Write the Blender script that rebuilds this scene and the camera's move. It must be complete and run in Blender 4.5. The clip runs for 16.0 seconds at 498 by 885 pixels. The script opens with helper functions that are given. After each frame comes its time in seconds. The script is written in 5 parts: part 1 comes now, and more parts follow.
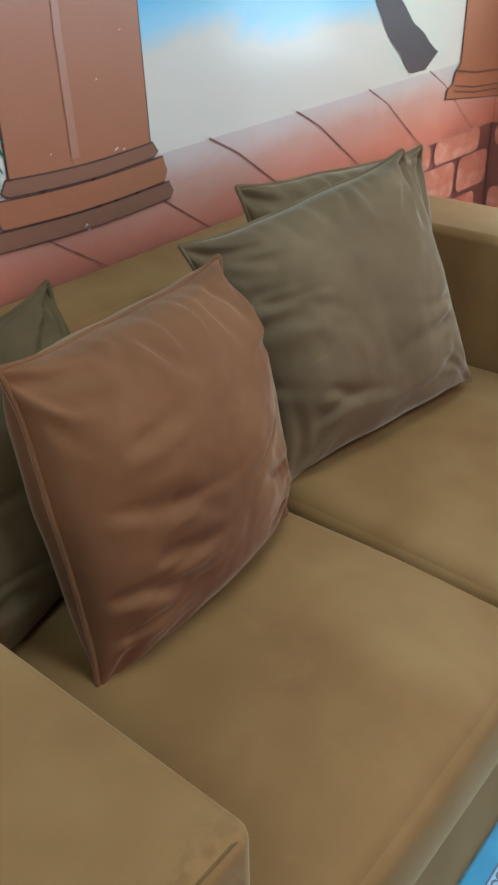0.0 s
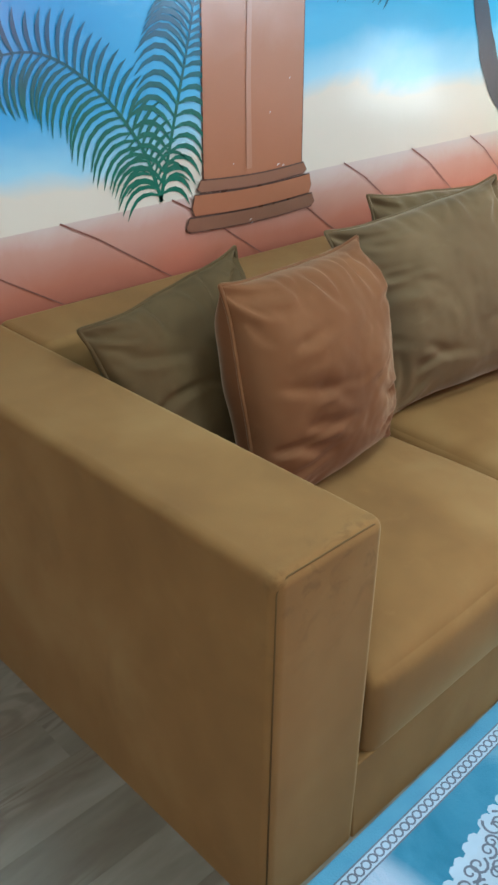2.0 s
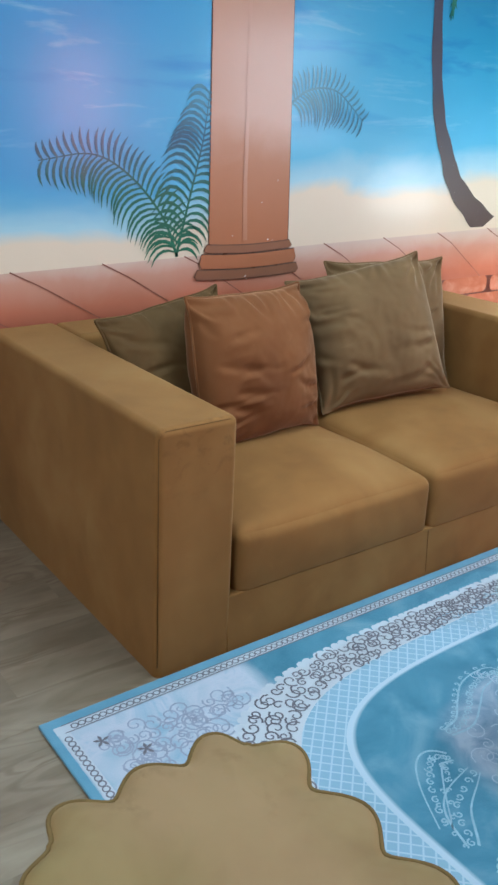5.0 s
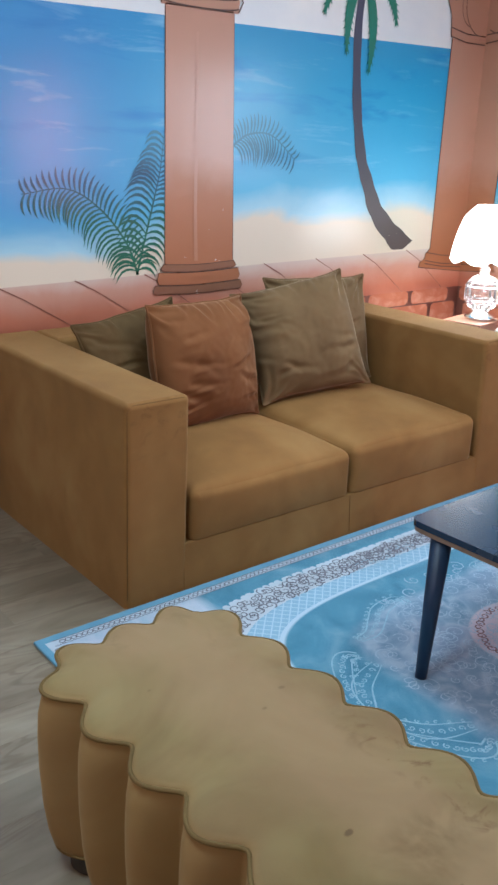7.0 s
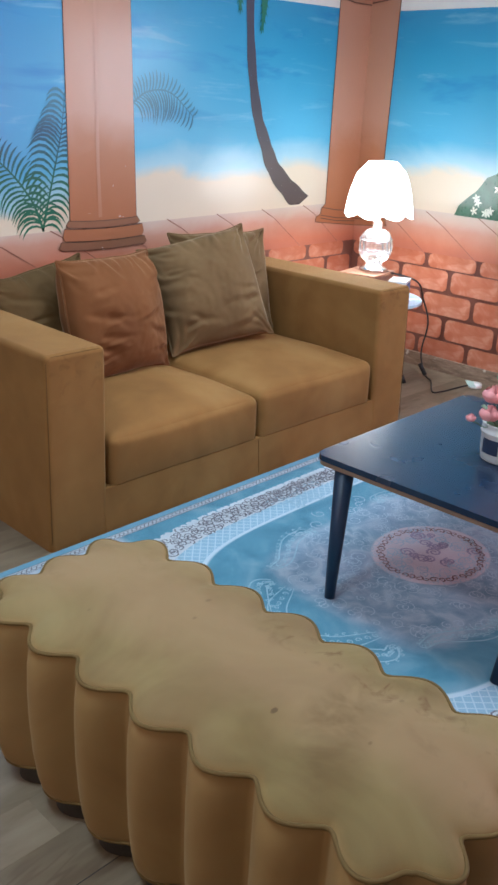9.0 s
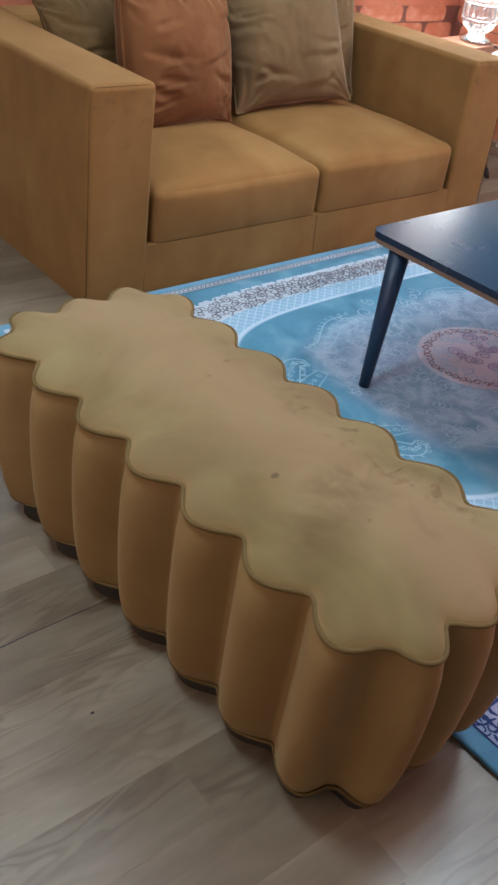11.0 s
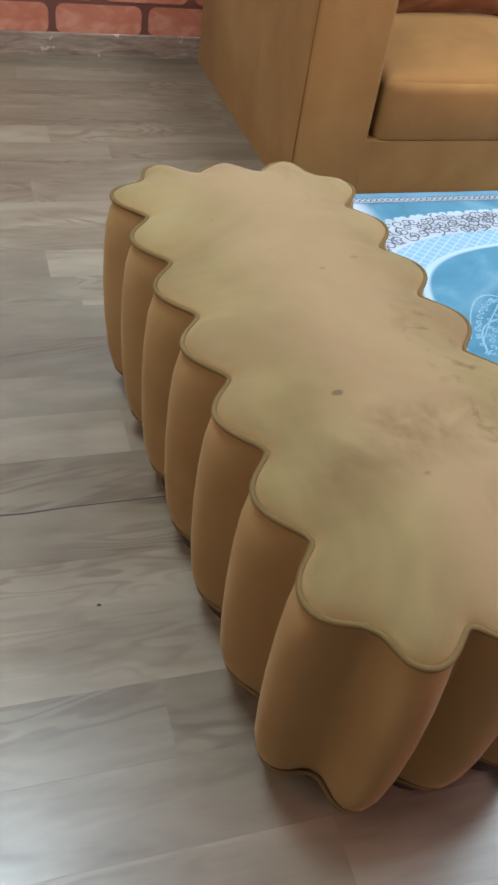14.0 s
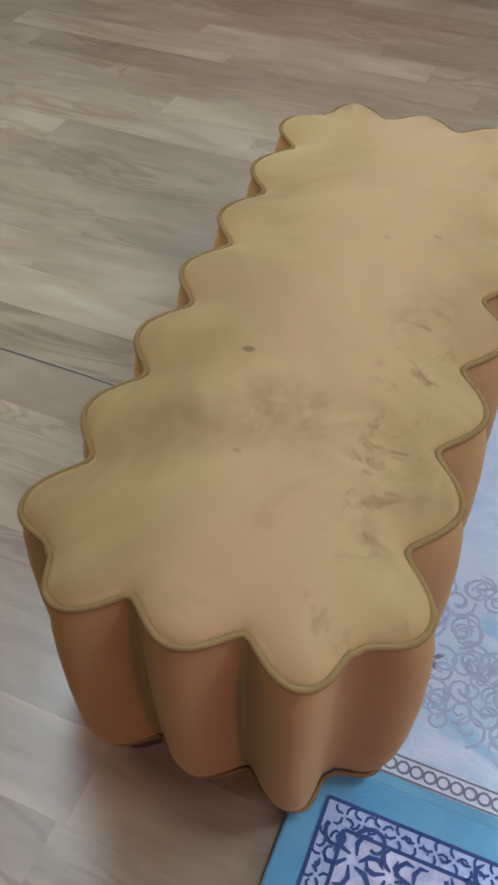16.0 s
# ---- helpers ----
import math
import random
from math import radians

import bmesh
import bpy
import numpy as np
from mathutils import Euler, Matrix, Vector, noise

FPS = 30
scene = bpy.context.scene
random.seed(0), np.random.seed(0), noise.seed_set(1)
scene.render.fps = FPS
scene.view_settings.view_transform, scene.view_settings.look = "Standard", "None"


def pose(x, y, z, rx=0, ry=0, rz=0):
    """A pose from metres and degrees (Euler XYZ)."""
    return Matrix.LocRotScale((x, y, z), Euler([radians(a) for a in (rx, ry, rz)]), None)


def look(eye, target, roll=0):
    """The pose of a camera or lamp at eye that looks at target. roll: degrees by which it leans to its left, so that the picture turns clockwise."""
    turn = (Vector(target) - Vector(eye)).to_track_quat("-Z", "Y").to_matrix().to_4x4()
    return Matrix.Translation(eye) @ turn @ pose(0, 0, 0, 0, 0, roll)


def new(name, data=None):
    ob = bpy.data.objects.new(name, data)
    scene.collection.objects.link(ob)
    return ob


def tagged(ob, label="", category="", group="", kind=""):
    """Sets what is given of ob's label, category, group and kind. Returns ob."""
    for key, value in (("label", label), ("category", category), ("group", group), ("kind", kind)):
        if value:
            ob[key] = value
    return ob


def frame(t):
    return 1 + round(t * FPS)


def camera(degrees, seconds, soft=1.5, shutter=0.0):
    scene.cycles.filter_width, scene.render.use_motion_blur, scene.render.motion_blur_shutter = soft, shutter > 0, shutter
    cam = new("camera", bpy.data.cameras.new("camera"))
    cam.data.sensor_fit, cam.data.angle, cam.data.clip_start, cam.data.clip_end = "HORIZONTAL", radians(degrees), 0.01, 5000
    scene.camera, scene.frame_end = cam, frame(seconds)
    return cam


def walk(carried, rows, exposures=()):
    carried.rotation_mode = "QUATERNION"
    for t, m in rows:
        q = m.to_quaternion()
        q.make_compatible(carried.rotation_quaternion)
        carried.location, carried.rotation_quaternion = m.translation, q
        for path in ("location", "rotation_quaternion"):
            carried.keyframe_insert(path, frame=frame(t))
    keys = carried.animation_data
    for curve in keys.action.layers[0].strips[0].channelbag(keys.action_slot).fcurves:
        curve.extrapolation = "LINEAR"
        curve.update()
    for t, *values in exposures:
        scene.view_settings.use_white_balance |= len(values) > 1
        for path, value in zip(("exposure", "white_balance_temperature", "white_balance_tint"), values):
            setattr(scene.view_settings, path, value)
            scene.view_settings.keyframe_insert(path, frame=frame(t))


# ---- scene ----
cam = camera(32.1, 16.0, soft=2.7)
PATH = [
    (0, (-0.106, -0.284, 1.296), (1.181, 0.828, 0.243), -1.3),
    (0.5, (-0.219, -0.277, 1.308), (1.027, 0.88, 0.256), -0.4),
    (1, (-0.389, -0.34, 1.313), (0.883, 0.818, 0.293), -0.9),
    (1.5, (-0.518, -0.463, 1.315), (0.742, 0.745, 0.338), 0.2),
    (2, (-0.637, -0.606, 1.337), (0.584, 0.66, 0.385), 0.7),
    (2.5, (-0.745, -0.699, 1.353), (0.498, 0.598, 0.476), 0.4),
    (3, (-0.824, -0.841, 1.363), (0.445, 0.493, 0.584), 0.7),
    (3.5, (-0.776, -1.035, 1.342), (0.405, 0.406, 0.614), 2.3),
    (6, (-1.08, -1.89, 1.373), (0.005, -0.368, 0.661), 2.0),
    (6.5, (-1.167, -1.996, 1.388), (-0.019, -0.505, 0.71), 1.4),
    (7, (-1.204, -2.083, 1.391), (-0.027, -0.606, 0.733), 2.1),
    (7.5, (-1.244, -2.141, 1.418), (-0.017, -0.698, 0.775), 2.6),
    (8, (-1.305, -2.167, 1.425), (-0.019, -0.782, 0.769), 2.4),
    (8.5, (-1.337, -2.2, 1.421), (-0.025, -0.852, 0.743), 2.4),
    (9, (-1.346, -2.194, 1.406), (-0.019, -0.892, 0.668), 2.5),
    (9.5, (-1.325, -2.189, 1.389), (-0.048, -0.902, 0.544), 2.8),
    (10, (-1.213, -2.138, 1.348), (-0.061, -0.832, 0.365), 5.1),
    (12.5, (-1.267, -2.271, 1.216), (-0.191, -1.122, -0.018), 10.0),
    (13, (-1.219, -2.253, 1.194), (-0.248, -1.027, -0.052), 10.1),
    (13.5, (-1.069, -2.233, 1.171), (-0.288, -0.927, -0.127), 10.2),
    (14, (-0.873, -2.193, 1.13), (-0.319, -0.806, -0.201), 9.2),
    (14.5, (-0.668, -2.176, 1.114), (-0.39, -0.765, -0.276), 8.9),
    (15, (-0.463, -2.237, 1.116), (-0.511, -0.862, -0.335), 7.3),
    (15.5, (-0.28, -2.197, 1.131), (-0.588, -0.877, -0.34), 4.5),
    (16, (-0.124, -2.142, 1.149), (-0.656, -0.895, -0.322), 0.5),
]
EXPOSURES = [(0.0, -0.36, 4900, -8), (0.5, -0.26, 5050, -3), (1.0, -0.16, 5050, -6), (1.5, -0.13, 5150, -17), (2.0, -0.13, 5250, -8), (3.0, -0.08, 5550, -1), (3.5, -0.12, 5600, -3), (6.0, -0.2, 5750, 2), (7.5, -0.23, 5600, 3), (9.0, -0.2, 5800, 5), (10.0, -0.34, 6200, 8), (12.5, 0.2, 5650, 8), (13.5, 0.26, 5850, 7), (14.0, 0.34, 5900, 5), (14.5, 0.38, 5700, 7), (15.0, 0.44, 5400, 7), (15.5, 0.4, 5700, 8), (16.0, 0.28, 5950, 6)]
walk(cam, [(t, look(eye, target, roll)) for t, eye, target, roll in PATH], EXPOSURES)

# ---- world, lamps ----
WALL_N, WALL_E, WALL_S, WALL_W, TOP = 1.10, 2.82, -3.6, -2.3, 2.75
world = bpy.data.worlds.new("world")
scene.world = world
world.use_nodes = True
wn = world.node_tree.nodes
sky = wn.new("ShaderNodeTexSky")
sky.sky_type = "NISHITA"
sky.sun_disc = False
sky.sun_elevation, sky.sun_rotation = radians(40), radians(180)
world.node_tree.links.new(sky.outputs[0], wn["Background"].inputs[0])
wn["Background"].inputs[1].default_value = 0.1


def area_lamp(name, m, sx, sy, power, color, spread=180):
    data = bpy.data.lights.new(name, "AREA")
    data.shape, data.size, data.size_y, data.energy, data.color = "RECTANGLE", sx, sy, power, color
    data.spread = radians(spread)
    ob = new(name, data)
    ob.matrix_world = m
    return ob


# Unseen red source; its window is assumed from the red glow on things.
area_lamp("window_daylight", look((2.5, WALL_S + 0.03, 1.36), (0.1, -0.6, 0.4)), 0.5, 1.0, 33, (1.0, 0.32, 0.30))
# Unseen window light, added to brighten west-facing sides with warm colour.
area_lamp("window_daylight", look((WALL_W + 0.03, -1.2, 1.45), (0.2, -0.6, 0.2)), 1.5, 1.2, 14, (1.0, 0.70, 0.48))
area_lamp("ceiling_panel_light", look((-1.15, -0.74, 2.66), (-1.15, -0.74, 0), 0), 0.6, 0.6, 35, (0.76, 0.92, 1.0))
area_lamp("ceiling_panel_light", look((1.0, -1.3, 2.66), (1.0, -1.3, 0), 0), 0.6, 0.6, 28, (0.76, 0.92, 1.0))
# No source known above the sofa; added to brighten the cushion tops.
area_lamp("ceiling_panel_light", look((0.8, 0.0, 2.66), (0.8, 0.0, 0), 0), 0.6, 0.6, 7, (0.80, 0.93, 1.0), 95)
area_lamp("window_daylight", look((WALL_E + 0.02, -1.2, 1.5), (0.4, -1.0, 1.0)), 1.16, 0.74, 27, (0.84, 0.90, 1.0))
bulb = bpy.data.lights.new("bulb_light", "POINT")
bulb.energy, bulb.color, bulb.shadow_soft_size = 9, (1.0, 0.93, 0.85), 0.05
new("bulb_light", bulb).location = (2.32, 0.55, 1.0)


# ---- materials ----
class Nodes:
    """A material's node tree, with short calls to add nodes."""

    def __init__(self, name, rough=0.6, metal=0.0, sheen=0.0, coat=0.0, spec=0.5):
        self.m = bpy.data.materials.new(name)
        self.m.use_nodes = True
        self.t = self.m.node_tree
        self.p = self.t.nodes["Principled BSDF"]
        for k, v in (("Roughness", rough), ("Metallic", metal), ("Sheen Weight", sheen), ("Coat Weight", coat), ("Specular IOR Level", spec)):
            self.p.inputs[k].default_value = v

    def put(self, socket, v):
        if isinstance(v, bpy.types.NodeSocket):
            self.t.links.new(v, socket)
        elif isinstance(v, (tuple, list)) and len(v) == 3 and socket.type == "RGBA":
            socket.default_value = (*v, 1)
        else:
            socket.default_value = v

    def base(self, v):
        self.put(self.p.inputs["Base Color"], v)
        return self

    def set(self, key, v):
        self.put(self.p.inputs[key], v)
        return self

    def coords(self, scale=(1, 1, 1)):
        c = self.t.nodes.new("ShaderNodeTexCoord").outputs["Object"]
        mp = self.t.nodes.new("ShaderNodeMapping")
        mp.inputs["Scale"].default_value = scale
        self.t.links.new(c, mp.inputs[0])
        return mp.outputs[0]

    def xyz(self):
        s = self.t.nodes.new("ShaderNodeSeparateXYZ")
        self.t.links.new(self.coords(), s.inputs[0])
        return s.outputs[0], s.outputs[1], s.outputs[2]

    def noise(self, scale, detail=3.0, stretch=(1, 1, 1), rough=0.55, warp=0.0):
        n = self.t.nodes.new("ShaderNodeTexNoise")
        self.t.links.new(self.coords(stretch), n.inputs["Vector"])
        n.inputs["Scale"].default_value, n.inputs["Detail"].default_value = scale, detail
        n.inputs["Roughness"].default_value, n.inputs["Distortion"].default_value = rough, warp
        return n.outputs[0]

    def math(self, op, a, b=0.0, clamp=False):
        n = self.t.nodes.new("ShaderNodeMath")
        n.operation, n.use_clamp = op, clamp
        self.put(n.inputs[0], a)
        self.put(n.inputs[1], b)
        return n.outputs[0]

    def span(self, v, lo, hi, to_lo=0.0, to_hi=1.0):
        n = self.t.nodes.new("ShaderNodeMapRange")
        for i, q in enumerate((v, lo, hi, to_lo, to_hi)):
            self.put(n.inputs[i], q)
        return n.outputs[0]

    def mix(self, f, a, b, kind="MIX"):
        n = self.t.nodes.new("ShaderNodeMix")
        n.data_type, n.blend_type = "RGBA", kind
        self.put(n.inputs[0], f)
        self.put(n.inputs[6], a)
        self.put(n.inputs[7], b)
        return n.outputs[2]

    def ramp(self, f, *stops):
        n = self.t.nodes.new("ShaderNodeValToRGB")
        r = n.color_ramp.elements
        while len(r) < len(stops):
            r.new(0.5)
        for e, (at, c) in zip(r, stops):
            e.position, e.color = at, (*c, 1)
        self.put(n.inputs[0], f)
        return n.outputs[0]

    def island(self):
        return self.t.nodes.new("ShaderNodeNewGeometry").outputs["Random Per Island"]

    def chance(self):
        return self.t.nodes.new("ShaderNodeObjectInfo").outputs["Random"]

    def bump(self, height, strength=0.3, dist=0.01):
        n = self.t.nodes.new("ShaderNodeBump")
        n.inputs["Strength"].default_value, n.inputs["Distance"].default_value = strength, dist
        self.put(n.inputs["Height"], height)
        self.t.links.new(n.outputs[0], self.p.inputs["Normal"])
        return self


def velvet(name, dark, mid, light, sheen=0.45, tint=None, smudge=0.25, worn_arms=False):
    """Short-pile cloth: broad brushed zones, small handled patches, a few rubbed marks."""
    n = Nodes(name, rough=0.85, sheen=sheen, spec=0.2)
    nap = n.noise(2.3, 3, warp=0.4)
    smear = n.noise(6, 3, (1, 1, 1), 0.5, 0.4)
    f = n.math("ADD", n.math("MULTIPLY", nap, 0.7), n.math("MULTIPLY", smear, 0.3))
    col = n.ramp(f, (0.30, dark), (0.5, mid), (0.70, light))
    rub = n.math("MULTIPLY", n.span(n.noise(5, 5, (1, 1, 0.6), 0.62, 1.3), 0.56, 0.70), n.span(n.noise(1.6, 2), 0.45, 0.6))
    col = n.mix(n.math("MULTIPLY", rub, smudge), col, [c * 0.55 for c in dark])
    if worn_arms:
        x, y, z = n.xyz()
        front = n.math("MULTIPLY", n.span(y, 0.05, 0.015), n.span(z, 0.45, 0.64))
        marks = n.span(n.noise(26, 4, (1, 1, 1), 0.62, 0.9), 0.52, 0.64)
        col = n.mix(n.math("MULTIPLY", n.math("MULTIPLY", marks, front), 0.32), col, [c * 0.5 for c in dark])
    pale = n.span(n.noise(17, 4, (1, 1, 1), 0.6, 0.8), 0.60, 0.74)
    n.base(n.mix(n.math("MULTIPLY", pale, smudge * 0.6), col, [min(1, c * 1.25) for c in light]))
    n.p.inputs["Sheen Roughness"].default_value = 0.32
    n.p.inputs["Sheen Tint"].default_value = (*(tint or [min(1, c * 2.2) for c in light]), 1)
    n.bump(n.noise(420, 2), 0.12, 0.002)
    return n.m


def plain(name, col, rough=0.5, metal=0.0, coat=0.0, vary=0.12, scale=9, spec=0.5):
    n = Nodes(name, rough, metal, coat=coat, spec=spec)
    f = n.noise(scale, 4)
    n.base(n.mix(f, [c * (1 - vary) for c in col], [min(1, c * (1 + vary)) for c in col]))
    n.set("Roughness", n.span(n.noise(scale * 2.3, 3), 0.3, 0.7, rough * 0.85, min(1, rough * 1.15)))
    return n.m


M_SOFA = velvet("olive_gold_velvet", (0.164, 0.074, 0.020), (0.218, 0.104, 0.029), (0.272, 0.144, 0.047), 0.6, (0.62, 0.45, 0.22), 0.16, True)
M_COPPER = velvet("copper_brown_velvet", (0.116, 0.042, 0.014), (0.168, 0.064, 0.021), (0.228, 0.098, 0.037), 0.65, (0.66, 0.44, 0.27))
M_OLIVE = velvet("grey_olive_velvet", (0.100, 0.057, 0.024), (0.156, 0.094, 0.041), (0.225, 0.142, 0.067), 1.0, (0.52, 0.41, 0.29))
# Darker copy of the olive velvet: the sofa corner's shade in the colour.
M_OLIVE_SHADED = velvet("shaded_olive_velvet", (0.060, 0.033, 0.011), (0.092, 0.052, 0.018), (0.13, 0.077, 0.028), 0.5)
M_PIPING = velvet("piping_velvet", (0.098, 0.060, 0.020), (0.13, 0.083, 0.029), (0.165, 0.108, 0.040), 0.2)

M_SEAM = plain("sewn_seam", (0.125, 0.067, 0.023), 0.9, spec=0.1)


def bench_velvet():
    n = Nodes("bench_velvet", rough=0.8, sheen=0.16, spec=0.2)
    nap = n.noise(2.6, 4, warp=1.2)
    col = n.ramp(nap, (0.36, (0.155, 0.105, 0.040)), (0.52, (0.195, 0.141, 0.056)), (0.66, (0.23, 0.172, 0.073)))
    col = n.mix(n.span(n.noise(1.7, 2), 0.42, 0.62, 0.0, 0.45), col, (0.245, 0.152, 0.080))
    bx, by, bz = n.xyz()
    on_top = n.span(bz, 0.405, 0.42)
    wander = n.math("MULTIPLY", n.math("SUBTRACT", n.noise(5, 3), 0.5), 0.16)
    middle = n.span(n.math("ABSOLUTE", n.math("ADD", n.math("SUBTRACT", bx, 0.03), wander)), 0.15, 0.05)
    # Pinker middle of the top: the nap's sheen put into the colour.
    col = n.mix(n.math("MULTIPLY", n.math("MULTIPLY", middle, on_top), 0.65), col, (0.262, 0.166, 0.086))
    # Sides below the rim more orange: warm side light put into the colour.
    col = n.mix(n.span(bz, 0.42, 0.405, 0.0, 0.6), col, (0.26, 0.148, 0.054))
    x, y, z = n.xyz()
    up = n.span(z, 0.40, 0.42)
    away = n.math("SQRT", n.math("ADD", n.math("POWER", n.math("SUBTRACT", x, 0.05), 2.0), n.math("POWER", n.math("ADD", y, 0.43), 2.0)))
    away = n.math("ADD", away, n.math("MULTIPLY", n.math("SUBTRACT", n.noise(7, 4), 0.5), 0.10))
    arch = n.math("MULTIPLY", n.span(n.math("ABSOLUTE", n.math("SUBTRACT", away, 0.185)), 0.075, 0.02), n.span(y, -0.40, -0.30))
    brushed = n.span(n.noise(9, 4, (1.0, 0.8, 1.0), 0.6, 0.5), 0.36, 0.62)
    col = n.mix(n.math("MULTIPLY", n.math("MULTIPLY", n.math("MULTIPLY", brushed, arch), up), 0.7), col, (0.108, 0.064, 0.022))
    blot = n.math("MULTIPLY", n.span(n.noise(13, 5, (1, 1, 1), 0.6, 0.6), 0.56, 0.70), n.span(n.noise(2.7, 2), 0.46, 0.60))
    col = n.mix(n.math("MULTIPLY", n.math("MULTIPLY", blot, up), 0.55), col, (0.115, 0.066, 0.026))
    rubbed = n.math("MULTIPLY", n.span(n.noise(21, 4, (1, 1.2, 1), 0.6, 0.8), 0.54, 0.66), n.math("MULTIPLY", n.span(n.math("ABSOLUTE", n.math("SUBTRACT", x, 0.135)), 0.055, 0.02), n.span(n.math("ABSOLUTE", n.math("ADD", y, 0.20)), 0.24, 0.16)))
    col = n.mix(n.math("MULTIPLY", n.math("MULTIPLY", rubbed, up), 0.75), col, (0.12, 0.062, 0.024))
    for sx, sy, r in ((-0.068, -0.165, 0.009), (0.03, 0.13, 0.006), (0.10, 0.16, 0.008), (-0.10, 0.30, 0.006), (0.12, -0.30, 0.007), (-0.02, -0.33, 0.006)):
        d = n.math("SQRT", n.math("ADD", n.math("POWER", n.math("SUBTRACT", x, sx), 2.0), n.math("POWER", n.math("MULTIPLY", n.math("SUBTRACT", y, sy), 1.6), 2.0)))
        d = n.math("ADD", d, n.math("MULTIPLY", n.math("SUBTRACT", n.noise(60, 2), 0.5), 0.008))
        col = n.mix(n.math("MULTIPLY", n.span(d, r, r * 0.5), 0.6 if r > 0.0085 else 0.3), col, (0.05, 0.028, 0.012))
    n.base(col)
    n.p.inputs["Sheen Roughness"].default_value = 0.32
    n.p.inputs["Sheen Tint"].default_value = (0.8, 0.62, 0.36, 1)
    n.bump(n.noise(420, 2), 0.1, 0.002)
    return n.m


M_BENCH = bench_velvet()


def mural_background():
    """Hand-painted sea view: pale sky, blue sea, sand, a red coping and brick joints below it."""
    n = Nodes("mural_paint", rough=0.42, spec=0.4, coat=0.5)
    n.p.inputs["Coat Roughness"].default_value = 0.19
    x, y, z = n.xyz()
    wob = n.noise(1.9, 4, (1, 1, 1.6), 0.5, 0.6)
    zs = n.math("ADD", z, n.math("MULTIPLY", n.math("SUBTRACT", wob, 0.5), 0.2))
    zs = n.math("SUBTRACT", zs, n.math("MULTIPLY", n.span(x, 0.85, 1.3), 0.09))
    zs = n.math("ADD", zs, n.math("MULTIPLY", n.span(x, 0.95, 0.55), 0.045))
    sea = n.ramp(n.span(zs, 0.8, 1.9), (0.0, (0.70, 0.605, 0.475)), (0.145, (0.70, 0.60, 0.47)), (0.19, (0.36, 0.58, 0.68)),
                 (0.29, (0.11, 0.42, 0.64)), (0.66, (0.05, 0.33, 0.56)), (1.0, (0.022, 0.24, 0.48)))
    sea = n.mix(n.math("MULTIPLY", n.span(x, 0.95, 0.35, 0.0, 0.55), n.span(zs, 1.02, 1.16)), sea, (0.035, 0.22, 0.55))
    streak = n.span(n.noise(2.0, 5, (1.0, 1.0, 7.0), 0.6, 0.5), 0.58, 0.76)
    sea = n.mix(n.math("MULTIPLY", n.math("MULTIPLY", streak, 0.4), n.span(z, 1.1, 1.3)), sea, (0.42, 0.68, 0.80))
    deep = n.span(n.noise(1.6, 4, (1.0, 1.0, 5.0), 0.6, 0.4), 0.54, 0.7)
    sea = n.mix(n.math("MULTIPLY", n.math("MULTIPLY", deep, 0.6), n.span(z, 1.2, 1.45)), sea, (0.006, 0.17, 0.47))
    cloud = n.noise(1.7, 5, (1, 1, 1.6))
    skyc = n.mix(n.span(cloud, 0.35, 0.65), (0.66, 0.68, 0.70), (0.80, 0.78, 0.75))
    col = n.mix(n.math("GREATER_THAN", z, n.math("ADD", 1.835, n.math("MULTIPLY", x, 0.013))), sea, skyc)
    wash = n.noise(5, 4, (1, 1, 1), 0.6, 0.7)
    zp = n.math("ADD", z, n.math("MULTIPLY", n.math("SUBTRACT", wash, 0.5), 0.06))
    coping = n.ramp(n.span(zp, 0.62, 0.87), (0.0, (0.33, 0.095, 0.052)), (0.3, (0.44, 0.145, 0.085)), (0.66, (0.52, 0.275, 0.20)), (0.86, (0.59, 0.44, 0.37)), (1.0, (0.60, 0.51, 0.45)))
    edge = n.math("ADD", 0.826, n.math("MULTIPLY", x, 0.017))
    col = n.mix(n.math("LESS_THAN", z, edge), col, coping)
    joints = n.mix(n.noise(9, 4), (0.10, 0.032, 0.022), (0.17, 0.06, 0.042))
    col = n.mix(n.math("LESS_THAN", z, 0.647), col, joints)
    n.base(col)
    n.bump(n.noise(30, 4), 0.06, 0.004)
    return n.m


def mural_gradient(name, lo, hi, stops, vary=0.1, rough=0.42):
    """Glossy mural paint whose colour changes with height, as brushed on; on the column also as glare."""
    n = Nodes(name, rough=rough, spec=0.4, coat=0.5)
    n.p.inputs["Coat Roughness"].default_value = 0.19
    x, y, z = n.xyz()
    w = n.math("ADD", z, n.math("MULTIPLY", n.math("SUBTRACT", n.noise(7, 4, warp=0.6), 0.5), vary))
    n.base(n.ramp(n.span(w, lo, hi), *stops))
    n.bump(n.noise(46, 5), 0.16, 0.003)
    return n.m


M_MURAL = mural_background()
# Paler from about 1.2 m up: gloss glare put into the column's colour.
M_SHAFT = mural_gradient("column_paint_with_glare", 0.8, 2.0, ((0.0, (0.36, 0.132, 0.055)), (0.3, (0.41, 0.17, 0.085)), (0.43, (0.48, 0.255, 0.175)), (0.7, (0.46, 0.245, 0.165)), (1.0, (0.43, 0.215, 0.14))), 0.16)
M_SHAFT_LIGHT = mural_gradient("column_highlight_paint", 0.8, 2.0, ((0.0, (0.40, 0.175, 0.09)), (0.4, (0.49, 0.26, 0.18)), (1.0, (0.46, 0.245, 0.165))), 0.1)
M_BASE = mural_gradient("column_base_paint", 0.75, 0.9, ((0.0, (0.33, 0.12, 0.052)), (1.0, (0.37, 0.14, 0.062))), 0.05)
